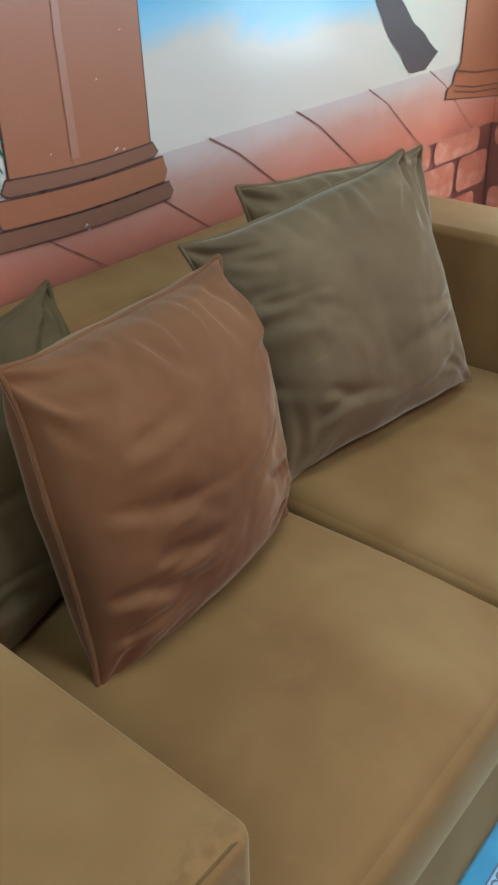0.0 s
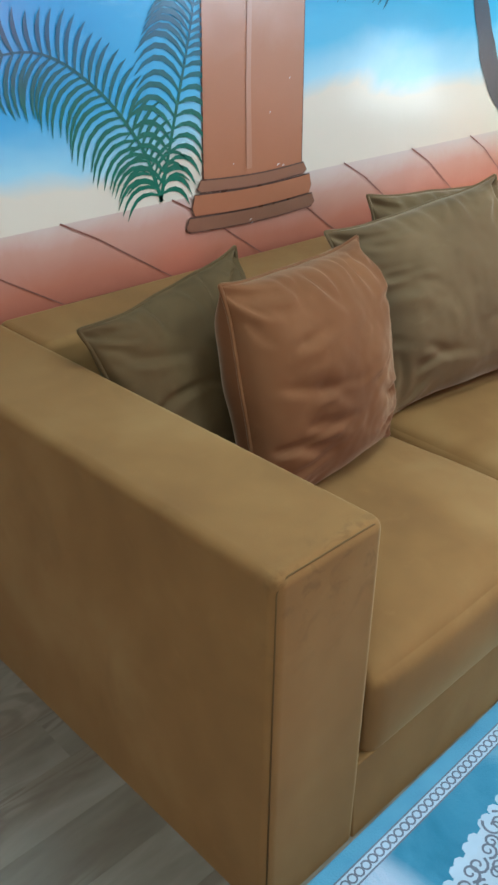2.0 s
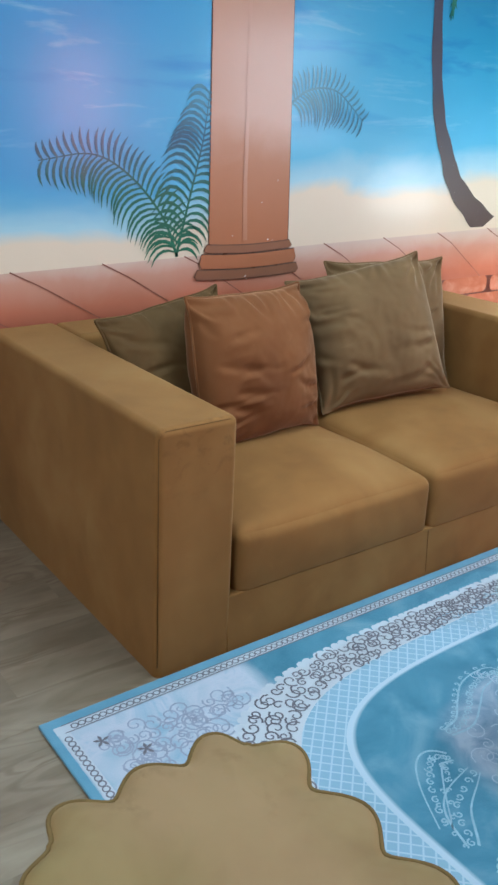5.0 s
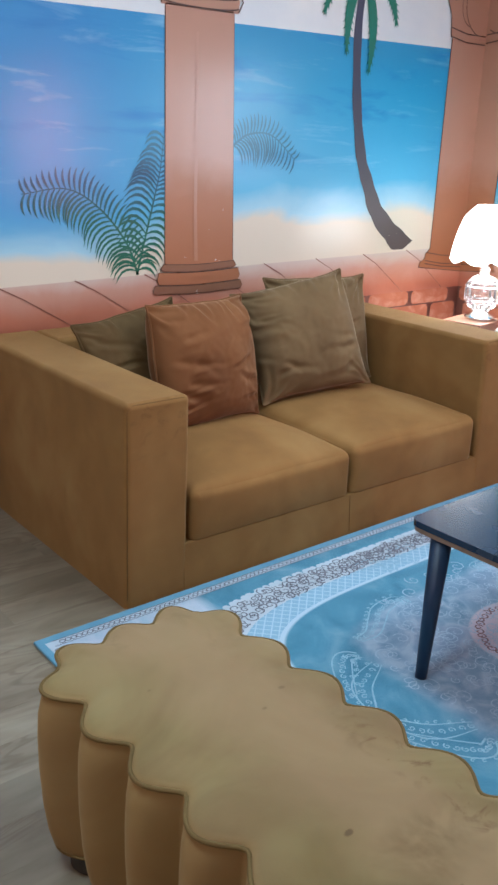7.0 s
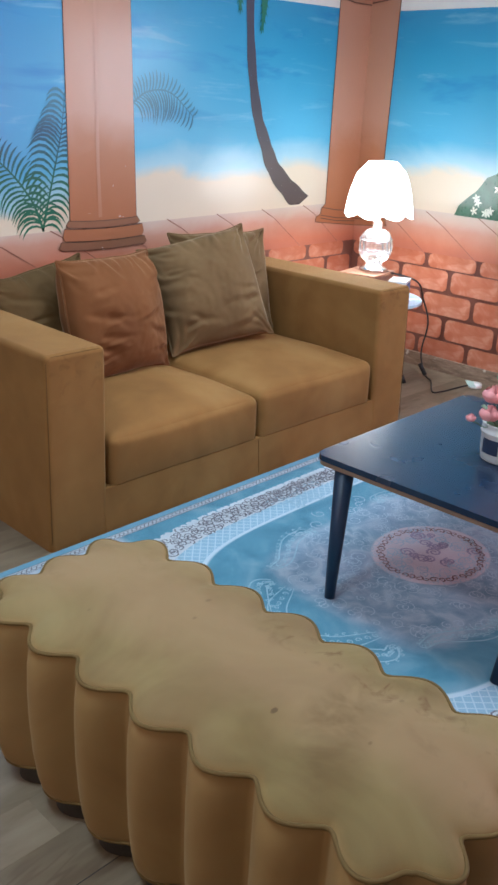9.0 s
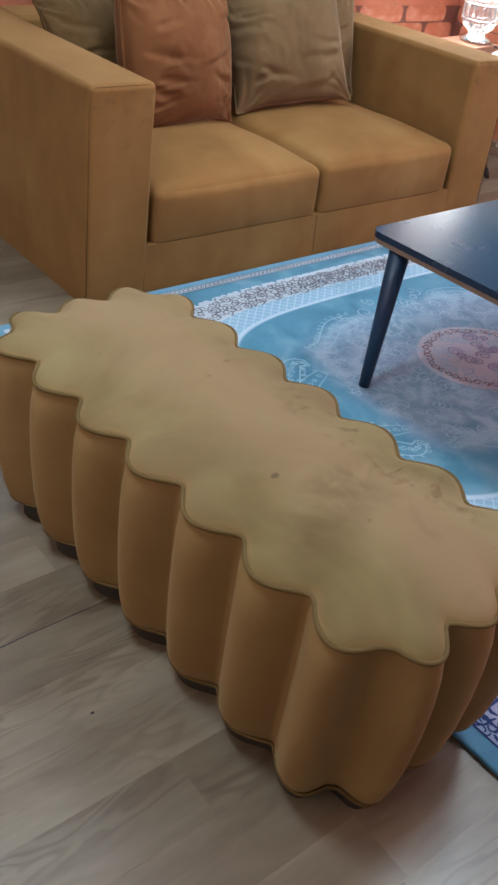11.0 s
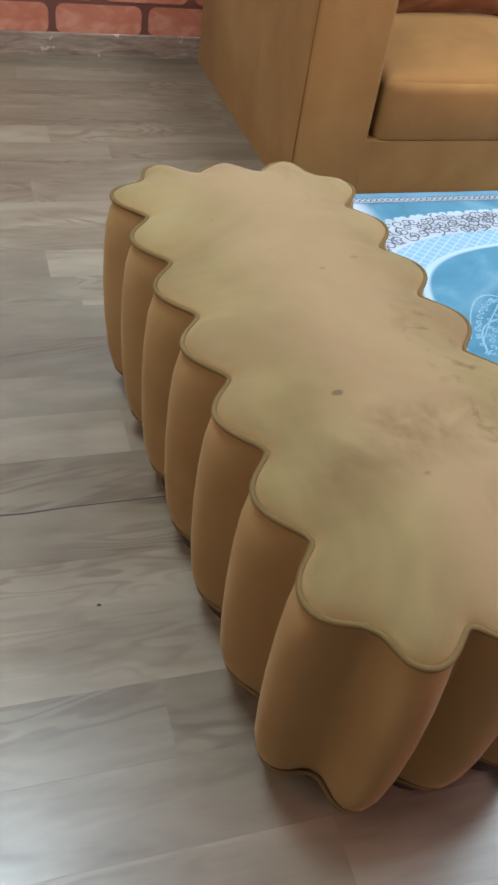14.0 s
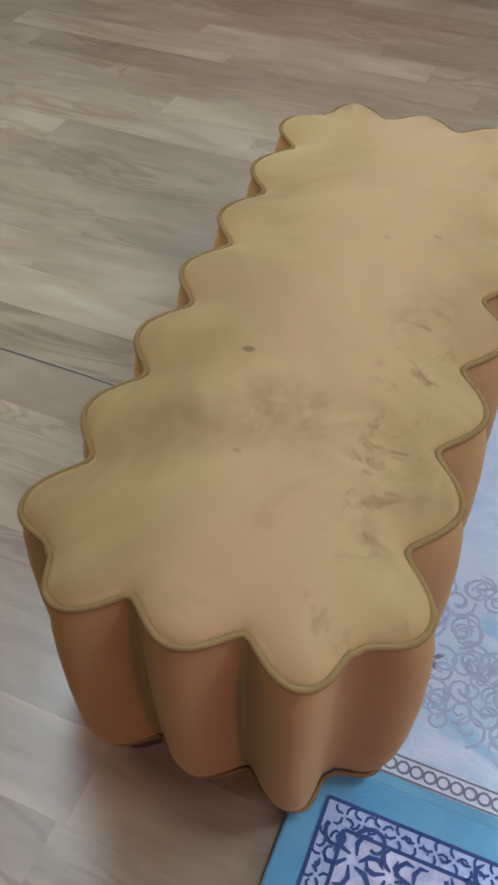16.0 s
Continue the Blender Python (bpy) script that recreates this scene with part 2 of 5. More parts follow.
M_BASE_DARK = mural_gradient("column_moulding_paint", 0.75, 0.9, ((0.0, (0.215, 0.092, 0.05)), (1.0, (0.26, 0.115, 0.06))), 0.08)
M_LINE = plain("painted_outline", (0.10, 0.05, 0.035), 0.3, coat=0.3)
M_SOFTLINE = plain("painted_joint", (0.22, 0.085, 0.06), 0.3, coat=0.3)
M_FROND = mural_gradient("painted_frond", 0.85, 1.4, ((0.0, (0.014, 0.13, 0.07)), (0.4, (0.012, 0.12, 0.085)), (0.7, (0.010, 0.085, 0.16)), (1.0, (0.04, 0.19, 0.28))), 0.12)
M_TRUNK = mural_gradient("painted_palm_trunk", 0.85, 1.95, ((0.0, (0.085, 0.062, 0.058)), (0.5, (0.075, 0.06, 0.07)), (1.0, (0.05, 0.05, 0.09))), 0.4)
M_LEAF = mural_gradient("painted_palm_leaf", 1.6, 2.3, ((0.0, (0.01, 0.14, 0.10)), (1.0, (0.02, 0.20, 0.12))), 0.3)
M_BUSH = plain("painted_bush", (0.03, 0.12, 0.07), 0.3, coat=0.3, vary=0.5, scale=25)
M_PETAL = plain("painted_petal", (0.72, 0.78, 0.66), 0.35, coat=0.3)


def brick_paint():
    n = Nodes("painted_brick", rough=0.25, coat=0.3)
    w = n.noise(8, 4, (1, 1, 1.8), 0.55, 1.0)
    c = n.ramp(w, (0.3, (0.38, 0.130, 0.072)), (0.5, (0.44, 0.165, 0.10)), (0.64, (0.52, 0.245, 0.17)), (0.76, (0.44, 0.165, 0.10)))
    n.base(n.mix(n.math("MULTIPLY", n.chance(), 0.35), c, (0.36, 0.10, 0.055)))
    return n.m


M_BRICK = brick_paint()


def laminate():
    n = Nodes("laminate_plank", rough=0.4, spec=0.56)
    r = n.chance()
    v = n.t.nodes.new("ShaderNodeVectorMath")
    v.operation = "ADD"
    n.t.links.new(n.coords((1.5, 6, 1)), v.inputs[0])
    sh = n.t.nodes.new("ShaderNodeCombineXYZ")
    n.put(sh.inputs[0], n.math("MULTIPLY", r, 40))
    n.put(sh.inputs[1], n.math("MULTIPLY", r, 90))
    n.t.links.new(sh.outputs[0], v.inputs[1])

    def tex(scale, detail, warp):
        q = n.t.nodes.new("ShaderNodeTexNoise")
        n.t.links.new(v.outputs[0], q.inputs["Vector"])
        q.inputs["Scale"].default_value, q.inputs["Detail"].default_value, q.inputs["Distortion"].default_value = scale, detail, warp
        return q.outputs[0]

    grain, cloud, fine = tex(2.2, 5, 0.6), tex(1.1, 4, 0.9), tex(11, 4, 0.4)
    c = n.ramp(grain, (0.25, (0.165, 0.130, 0.088)), (0.45, (0.225, 0.187, 0.135)), (0.72, (0.315, 0.275, 0.212)))
    c = n.mix(n.span(cloud, 0.38, 0.75, 0.0, 0.45), c, (0.165, 0.128, 0.088))
    ring = n.math("SINE", n.math("MULTIPLY", tex(0.9, 2, 1.6), 70))
    knot = n.math("MULTIPLY", n.span(ring, -0.2, 0.9), n.span(tex(0.8, 2, 0.3), 0.47, 0.60, 0.0, 0.7))
    c = n.mix(knot, c, (0.135, 0.094, 0.058))
    c = n.mix(n.span(tex(1.6, 5, 1.2), 0.54, 0.70, 0.0, 0.5), c, (0.155, 0.112, 0.070))
    c = n.mix(n.span(fine, 0.3, 0.8, 0.0, 0.25), c, (0.30, 0.265, 0.21))
    n.base(n.mix(1.0, c, n.mix(r, (0.66, 0.615, 0.555), (0.98, 0.945, 0.89)), "MULTIPLY"))
    n.set("Roughness", n.span(cloud, 0.2, 0.8, 0.29, 0.41))
    n.bump(grain, 0.05, 0.002)
    return n.m


M_PLANK = laminate()
M_SUBFLOOR = plain("dark_floor_joint", (0.10, 0.08, 0.062), 0.8)


def rug_large():
    """Pale-blue rug in its own coordinates: origin at its middle, x along its length."""
    n = Nodes("large_rug_pile", rough=0.92, sheen=0.25, spec=0.1)
    x, y, z = n.xyz()
    wob = n.math("MULTIPLY", n.math("SUBTRACT", n.noise(4.5, 4, warp=0.8), 0.5), 0.12)
    ax, ay = n.math("ABSOLUTE", x), n.math("ABSOLUTE", y)
    s = n.math("POWER", n.math("ADD", n.math("POWER", n.math("DIVIDE", ax, 1.0), 4.0), n.math("POWER", n.math("DIVIDE", ay, 0.70), 4.0)), 0.25)
    teal = n.ramp(n.noise(5, 5, warp=1.0), (0.3, (0.040, 0.150, 0.225)), (0.52, (0.072, 0.21, 0.30)), (0.72, (0.155, 0.285, 0.37)))
    pale = n.ramp(n.noise(6, 5, warp=1.4), (0.34, (0.28, 0.38, 0.47)), (0.52, (0.40, 0.44, 0.52)), (0.66, (0.23, 0.36, 0.47)))
    grey = n.ramp(n.noise(8, 6, warp=1.6), (0.34, (0.12, 0.215, 0.30)), (0.5, (0.20, 0.29, 0.385)), (0.64, (0.30, 0.37, 0.46)))
    sw = n.math("ADD", s, wob)
    col = n.mix(n.span(sw, 0.50, 0.56), grey, teal)
    col = n.mix(n.span(s, 0.735, 0.745), col, (0.40, 0.50, 0.58))
    wave = [n.math("ABSOLUTE", n.math("SINE", n.math("MULTIPLY", q, 92.0))) for q in (n.math("ADD", x, y), n.math("SUBTRACT", x, y))]
    lattice = n.math("MINIMUM", wave[0], wave[1])
    comb = n.mix(n.span(lattice, 0.16, 0.36), (0.36, 0.475, 0.57), (0.22, 0.36, 0.47))
    col = n.mix(n.math("GREATER_THAN", s, 0.758), col, comb)
    col = n.mix(n.math("GREATER_THAN", n.math("ADD", s, n.math("MULTIPLY", wob, 0.12)), 0.857), col, (0.44, 0.48, 0.53))
    corner = n.span(n.math("ADD", n.math("MULTIPLY", n.span(ax, 0.62, 1.0), 1.0), wob), 0.18, 0.3)
    col = n.mix(n.math("GREATER_THAN", n.math("ADD", s, n.math("MULTIPLY", wob, 0.3)), 1.0), col, n.mix(corner, teal, pale))
    inx, iny = n.math("SUBTRACT", 1.25, ax), n.math("SUBTRACT", 0.82, ay)
    rim = n.math("MINIMUM", inx, iny)
    col = n.mix(n.math("LESS_THAN", rim, 0.022), col, n.mix(n.noise(12, 3), (0.07, 0.20, 0.30), (0.15, 0.32, 0.43)))
    c2 = n.mix(n.span(n.math("ADD", n.math("POWER", n.math("DIVIDE", x, 0.22), 2.0), n.math("POWER", n.math("DIVIDE", y, 0.192), 2.0)), 1.0, 0.92), col, n.mix(n.noise(16, 4), (0.44, 0.36, 0.42), (0.56, 0.48, 0.53)))
    rose = n.math("MULTIPLY", n.span(n.noise(3.2, 3), 0.48, 0.58), n.span(s, 0.5, 0.3))
    c2 = n.mix(n.math("MULTIPLY", rose, 0.12), c2, (0.36, 0.20, 0.30))
    n.base(c2)
    n.bump(n.noise(260, 3), 0.35, 0.004)
    return n.m


def rug_small():
    n = Nodes("small_rug_pile", rough=0.92, sheen=0.2, spec=0.1)
    x, y, z = n.xyz()
    rim = n.math("MINIMUM", n.math("SUBTRACT", 0.85, n.math("ABSOLUTE", x)), n.math("SUBTRACT", 0.6, n.math("ABSOLUTE", y)))
    ground = n.mix(n.span(n.noise(30, 4), 0.4, 0.6), (0.46, 0.48, 0.60), (0.31, 0.34, 0.48))
    col = n.mix(n.math("LESS_THAN", rim, 0.075), ground, (0.30, 0.36, 0.52))
    col = n.mix(n.math("LESS_THAN", rim, 0.042), col, n.mix(n.noise(14, 3), (0.055, 0.19, 0.32), (0.14, 0.31, 0.44)))
    n.base(col)
    n.bump(n.noise(260, 3), 0.35, 0.004)
    return n.m


M_RUG, M_RUG2 = rug_large(), rug_small()
M_MOTIF_DARK = plain("dark_woven_yarn", (0.15, 0.145, 0.17), 0.95, vary=0.3, spec=0.1)
M_MOTIF_NAVY = plain("navy_woven_yarn", (0.035, 0.06, 0.16), 0.95, vary=0.4, spec=0.1)
M_MOTIF_WHITE = plain("white_woven_yarn", (0.43, 0.48, 0.54), 0.95, vary=0.15, spec=0.1)
M_MOTIF_BROWN = plain("brown_woven_yarn", (0.22, 0.13, 0.13), 0.95, vary=0.3, spec=0.1)
M_MOTIF_BLUE = plain("blue_woven_yarn", (0.34, 0.42, 0.52), 0.95, vary=0.25, spec=0.1)
M_MOTIF_GREY = plain("grey_woven_yarn", (0.27, 0.30, 0.38), 0.95, vary=0.3, scale=60, spec=0.1)
M_MOTIF_MAUVE = plain("mauve_woven_yarn", (0.32, 0.26, 0.36), 0.95, vary=0.3, scale=60, spec=0.1)
M_MOTIF_PALE = plain("pale_blue_woven_yarn", (0.27, 0.40, 0.49), 0.95, vary=0.3, scale=60, spec=0.1)


def lacquer():
    n = Nodes("navy_lacquer", 0.27)
    n.base(n.mix(n.noise(3, 4), (0.006, 0.018, 0.042), (0.010, 0.024, 0.054)))
    n.set("Roughness", n.math("ADD", 0.22, n.math("MULTIPLY", n.noise(5, 5), 0.09)))
    return n.m


M_NAVY = lacquer()
M_PLY = plain("brown_board_edge", (0.20, 0.12, 0.075), 0.55, vary=0.2, scale=30)
M_NAVY_WOOD = plain("navy_painted_wood", (0.010, 0.028, 0.066), 0.45, vary=0.2)
M_WHITE = plain("white_gloss", (0.72, 0.73, 0.74), 0.3, vary=0.04)
M_CEILING = plain("ceiling_paint", (0.72, 0.71, 0.69), 0.9, vary=0.04, scale=2)
M_PLASTER = plain("room_plaster", (0.60, 0.49, 0.43), 0.85, vary=0.08, scale=2)
M_CHROME = plain("chrome", (0.75, 0.75, 0.77), 0.15, 1.0, vary=0.03)
M_BLACK = plain("black_rubber", (0.02, 0.02, 0.022), 0.5)
M_TABLE_BLUE = plain("pale_blue_laminate", (0.42, 0.58, 0.72), 0.25, vary=0.05)
M_BOX_BLUE = plain("blue_card", (0.05, 0.10, 0.28), 0.5)
M_BOX_BROWN = plain("brown_card", (0.32, 0.15, 0.09), 0.5)
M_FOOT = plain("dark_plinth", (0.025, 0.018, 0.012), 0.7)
M_PINK = plain("pink_petal", (0.78, 0.34, 0.35), 0.6, vary=0.25, scale=40)
M_GREEN = plain("dull_green_leaf", (0.07, 0.13, 0.06), 0.6, vary=0.4, scale=40)
M_SAGE = plain("pale_sage_leaf", (0.35, 0.42, 0.38), 0.6, vary=0.2, scale=40)
M_LABEL = plain("navy_label", (0.02, 0.035, 0.08), 0.5)


def skirting_wood():
    n = Nodes("worn_skirting", rough=0.6)
    g = n.noise(6, 6, (1.5, 1.5, 8), 0.65, 1.0)
    c = n.ramp(g, (0.3, (0.13, 0.085, 0.06)), (0.55, (0.25, 0.175, 0.125)), (0.75, (0.36, 0.28, 0.21)))
    n.base(n.mix(n.span(n.noise(14, 5), 0.62, 0.68), c, (0.55, 0.50, 0.45)))
    return n.m


M_SKIRT = skirting_wood()


def glass_crystal():
    n = Nodes("cut_crystal", rough=0.03)
    n.base((0.97, 0.97, 0.98))
    n.p.inputs["Transmission Weight"].default_value, n.p.inputs["IOR"].default_value = 0.9, 1.5
    return n.m


def shade_fabric():
    n = Nodes("lit_lamp_shade", rough=0.8)
    n.base(n.mix(n.noise(40, 3), (0.85, 0.83, 0.80), (0.92, 0.90, 0.87)))
    n.p.inputs["Emission Color"].default_value = (1.0, 0.95, 0.9, 1)
    n.p.inputs["Emission Strength"].default_value = 9
    return n.m


def panel_glow():
    n = Nodes("lit_panel", rough=0.6)
    n.base((0.85, 0.86, 0.88))
    n.p.inputs["Emission Color"].default_value = (0.92, 0.96, 1.0, 1)
    n.p.inputs["Emission Strength"].default_value = 8
    return n.m


M_CRYSTAL, M_SHADE, M_PANEL = glass_crystal(), shade_fabric(), panel_glow()


# ---- mesh helpers ----
def mesh_of(name, verts, faces, material, smooth=False):
    me = bpy.data.meshes.new(name)
    me.from_pydata([tuple(v) for v in verts], [], faces)
    me.update()
    if smooth:
        me.polygons.foreach_set("use_smooth", [True] * len(me.polygons))
    me.materials.append(material)
    return me


def part(name, bm, material, parent=None, label="", smooth=False):
    me = bpy.data.meshes.new(name)
    bm.normal_update()
    bm.to_mesh(me)
    bm.free()
    if smooth:
        me.polygons.foreach_set("use_smooth", [True] * len(me.polygons))
    me.materials.append(material)
    ob = new(name, me)
    ob.parent = parent
    return tagged(ob, label)


def piece(name, me, parent=None, m=None, label=""):
    ob = new(name, me)
    ob.parent = parent
    if m is not None:
        ob.matrix_basis = m
    return tagged(ob, label)


def thing(name, label, category, m=None, group="", kind=""):
    ob = new(name)
    ob.empty_display_size = 0.1
    if m is not None:
        ob.matrix_basis = m
    return tagged(ob, label, category, group, kind)


def box(x0, x1, y0, y1, z0, z1, bevel=0.0, seg=3, bm=None):
    bm = bm or bmesh.new()
    g = bmesh.ops.create_cube(bm, size=1.0)["verts"]
    for v in g:
        v.co = Vector((x0 + (v.co.x + 0.5) * (x1 - x0), y0 + (v.co.y + 0.5) * (y1 - y0), z0 + (v.co.z + 0.5) * (z1 - z0)))
    if bevel:
        es = list({e for v in g for e in v.link_edges})
        bmesh.ops.bevel(bm, geom=es, offset=bevel, segments=seg, profile=0.5, affect="EDGES")
    return bm


def lathe(profile, n=32, bm=None, at=(0, 0, 0), facet=None):
    """A turned form about z from (radius, height) pairs."""
    bm = bm or bmesh.new()
    rings = []
    for r, h in profile:
        ring = []
        for i in range(n):
            a = 2 * math.pi * i / n
            q = r * (facet(i, h) if facet else 1)
            ring.append(bm.verts.new((at[0] + q * math.cos(a), at[1] + q * math.sin(a), at[2] + h)))
        rings.append(ring)
    for a, b in zip(rings, rings[1:]):
        for i in range(n):
            bm.faces.new((a[i], a[(i + 1) % n], b[(i + 1) % n], b[i]))
    if profile[0][0] > 1e-4:
        bm.faces.new(rings[0][::-1])
    if profile[-1][0] > 1e-4:
        bm.faces.new(rings[-1])
    return bm


def tube(points, radius, n=8, closed=False, bm=None):
    """A round cord along points."""
    bm = bm or bmesh.new()
    pts = [Vector(p) for p in points]
    rings, up = [], None
    for i, p in enumerate(pts):
        a = pts[i - 1] if i or closed else p
        b = pts[(i + 1) % len(pts)] if i + 1 < len(pts) or closed else p
        d = (b - a).normalized()
        if up is None:
            up = d.orthogonal().normalized()
        up = (up - d * up.dot(d)).normalized()
        side = d.cross(up)
        r = radius(i / max(1, len(pts) - 1)) if callable(radius) else radius
        rings.append([bm.verts.new(p + r * (math.cos(2 * math.pi * k / n) * up + math.sin(2 * math.pi * k / n) * side)) for k in range(n)])
    pairs = list(zip(rings, rings[1:])) + ([(rings[-1], rings[0])] if closed else [])
    for a, b in pairs:
        for k in range(n):
            bm.faces.new((a[k], a[(k + 1) % n], b[(k + 1) % n], b[k]))
    if not closed:
        bm.faces.new(rings[0][::-1])
        bm.faces.new(rings[-1])
    return bm


def smooth_line(points, n=24):
    """A soft line through points (Catmull-Rom)."""
    p = [Vector(q) for q in points]
    p = [2 * p[0] - p[1]] + p + [2 * p[-1] - p[-2]]
    out = []
    for i in range(1, len(p) - 2):
        for k in range(n):
            t = k / n
            out.append(0.5 * (2 * p[i] + (p[i + 1] - p[i - 1]) * t + (2 * p[i - 1] - 5 * p[i] + 4 * p[i + 1] - p[i + 2]) * t * t + (3 * p[i] - p[i - 1] - 3 * p[i + 1] + p[i + 2]) * t ** 3))
    return out + [p[-2]]


class Flat:
    """Thin flat strokes and fields laid on a wall or a rug: a frame maps (u, v) to a place on the surface."""

    def __init__(self, place):
        self.place, self.v, self.f, self.n = place, [], [], 0
        o, p, q = (Vector(place(u, w)) for u, w in ((0, 0), (1, 0), (0, 1)))
        up = (p - o).cross(q - o)
        self.up = up if up.z > 0.5 else -Vector([abs(c) for c in up])

    def lifted(self, u, w):
        return Vector(self.place(u, w)) + self.up * (self.n % 60) * 1.2e-5

    def stroke(self, pts, w0, w1=None, mid=None):
        n = len(pts)
        s = len(self.v)
        self.n += 1
        for i, p in enumerate(pts):
            a, b = pts[max(0, i - 1)], pts[min(n - 1, i + 1)]
            d = Vector((b[0] - a[0], b[1] - a[1]))
            d = d.normalized() if d.length > 1e-9 else Vector((1, 0))
            t = i / (n - 1)
            w = w0 + ((w0 if w1 is None else w1) - w0) * t
            if mid is not None:
                w = w0 * (1 - t) ** 2 + 2 * mid * t * (1 - t) + (w1 or 0.0) * t * t
            self.v += [self.lifted(p[0] - d.y * w / 2, p[1] + d.x * w / 2), self.lifted(p[0] + d.y * w / 2, p[1] - d.x * w / 2)]
        for i in range(n - 1):
            k = s + 2 * i
            self.f.append((k, k + 1, k + 3, k + 2))
        return self

    def field(self, outline):
        s = len(self.v)
        self.n += 1
        self.v += [self.lifted(*p) for p in outline]
        self.f.append(tuple(range(s, s + len(outline))))
        return self

    def build(self, name, material, parent, label=""):
        return piece(name, mesh_of(name, self.v, self.f, material), parent, None, label)


# ---- the room ----
def structure(name, bm, material, label, category):
    return tagged(part(name, bm, material), label, category, kind="structure")


floor = structure("floor", box(WALL_W - 0.1, WALL_E + 0.1, WALL_S - 0.1, WALL_N + 0.1, -0.12, -0.008), M_SUBFLOOR, "grey-brown wood-look laminate plank floor", "floor")
wall_north = structure("wall_north", box(WALL_W - 0.1, WALL_E + 0.12, WALL_N, WALL_N + 0.12, -0.12, TOP), M_MURAL, "wall with a glossy hand-painted seaside mural", "wall")
east_wall = box(WALL_E, WALL_E + 0.12, WALL_S, -1.81, -0.12, TOP)
box(WALL_E, WALL_E + 0.12, -0.59, WALL_N - 0.002, -0.12, TOP, bm=east_wall)
box(WALL_E, WALL_E + 0.12, -1.81, -0.59, -0.12, 1.11, bm=east_wall)
box(WALL_E, WALL_E + 0.12, -1.81, -0.59, 1.89, TOP, bm=east_wall)
wall_east = structure("wall_east", east_wall, M_MURAL, "side wall with painted sea, sand and red bricks", "wall")
west = box(WALL_W - 0.12, WALL_W, WALL_S, -1.95, -0.12, TOP)
box(WALL_W - 0.12, WALL_W, -0.45, WALL_N - 0.002, -0.12, TOP, bm=west)
box(WALL_W - 0.12, WALL_W, -1.95, -0.45, -0.12, 0.85, bm=west)
box(WALL_W - 0.12, WALL_W, -1.95, -0.45, 2.05, TOP, bm=west)
structure("wall_west", west, M_PLASTER, "plain unseen plastered wall with an assumed window opening", "wall")
south = box(WALL_W - 0.12, 2.22, WALL_S - 0.12, WALL_S, -0.12, TOP)
box(2.78, WALL_E + 0.12, WALL_S - 0.12, WALL_S, -0.12, TOP, bm=south)
box(2.22, 2.78, WALL_S - 0.12, WALL_S, -0.12, 0.84, bm=south)
box(2.22, 2.78, WALL_S - 0.12, WALL_S, 1.88, TOP, bm=south)
structure("wall_south", south, M_PLASTER, "plain unseen plastered wall with an assumed window opening", "wall")
structure("ceiling", box(WALL_W - 0.12, WALL_E + 0.12, WALL_S - 0.12, WALL_N + 0.12, TOP, TOP + 0.1), M_CEILING, "plain white painted ceiling", "ceiling")
# Unseen window, assumed as the place of the red light.
window = thing("window_1", "assumed white framed window, unseen, in the plastered wall", "window", kind="structure")
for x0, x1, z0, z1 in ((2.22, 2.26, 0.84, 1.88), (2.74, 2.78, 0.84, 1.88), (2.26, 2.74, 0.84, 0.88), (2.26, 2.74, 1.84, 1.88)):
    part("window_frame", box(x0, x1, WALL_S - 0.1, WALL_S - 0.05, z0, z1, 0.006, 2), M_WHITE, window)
# Unseen window, added to carry the warm light from the west.
window = thing("window_2", "assumed white framed window, unseen, in the plastered wall", "window", kind="structure")
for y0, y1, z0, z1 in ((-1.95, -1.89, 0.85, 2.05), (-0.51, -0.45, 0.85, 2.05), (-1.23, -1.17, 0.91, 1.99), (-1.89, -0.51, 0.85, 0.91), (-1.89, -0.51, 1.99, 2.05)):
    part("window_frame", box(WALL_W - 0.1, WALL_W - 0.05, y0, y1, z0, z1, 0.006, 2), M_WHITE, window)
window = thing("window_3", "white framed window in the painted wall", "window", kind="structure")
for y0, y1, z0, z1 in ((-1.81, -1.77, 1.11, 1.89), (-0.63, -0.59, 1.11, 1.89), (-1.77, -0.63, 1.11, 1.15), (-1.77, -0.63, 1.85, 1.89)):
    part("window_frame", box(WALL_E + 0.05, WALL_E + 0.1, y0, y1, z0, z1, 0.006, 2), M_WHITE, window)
structure("baseboard", box(WALL_W, WALL_E - 0.016, WALL_N - 0.014, WALL_N + 0.002, -0.01, 0.078, 0.004, 2), M_SKIRT, "worn brown wooden skirting board with chipped paint", "baseboard")
structure("baseboard", box(WALL_E - 0.014, WALL_E + 0.002, WALL_S, WALL_N - 0.001, -0.01, 0.078, 0.004, 2), M_SKIRT, "worn brown wooden skirting board with chipped paint", "baseboard")
# Panels out of view; the last one is added for the cushion tops.
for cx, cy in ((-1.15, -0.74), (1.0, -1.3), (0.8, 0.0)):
    lamp = thing("ceiling_lamp", "assumed square flat lit ceiling panel lamp, out of view", "ceiling lamp", pose(cx, cy, TOP), "ceiling panels")
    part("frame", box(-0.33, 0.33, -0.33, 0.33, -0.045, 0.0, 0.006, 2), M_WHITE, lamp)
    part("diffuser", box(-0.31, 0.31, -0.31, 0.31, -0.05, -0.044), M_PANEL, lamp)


# ---- the painted mural ----
def north(depth):
    return lambda u, v: (u, WALL_N - depth, v)


def east(depth):
    return lambda u, v: (WALL_E - depth, u, v)


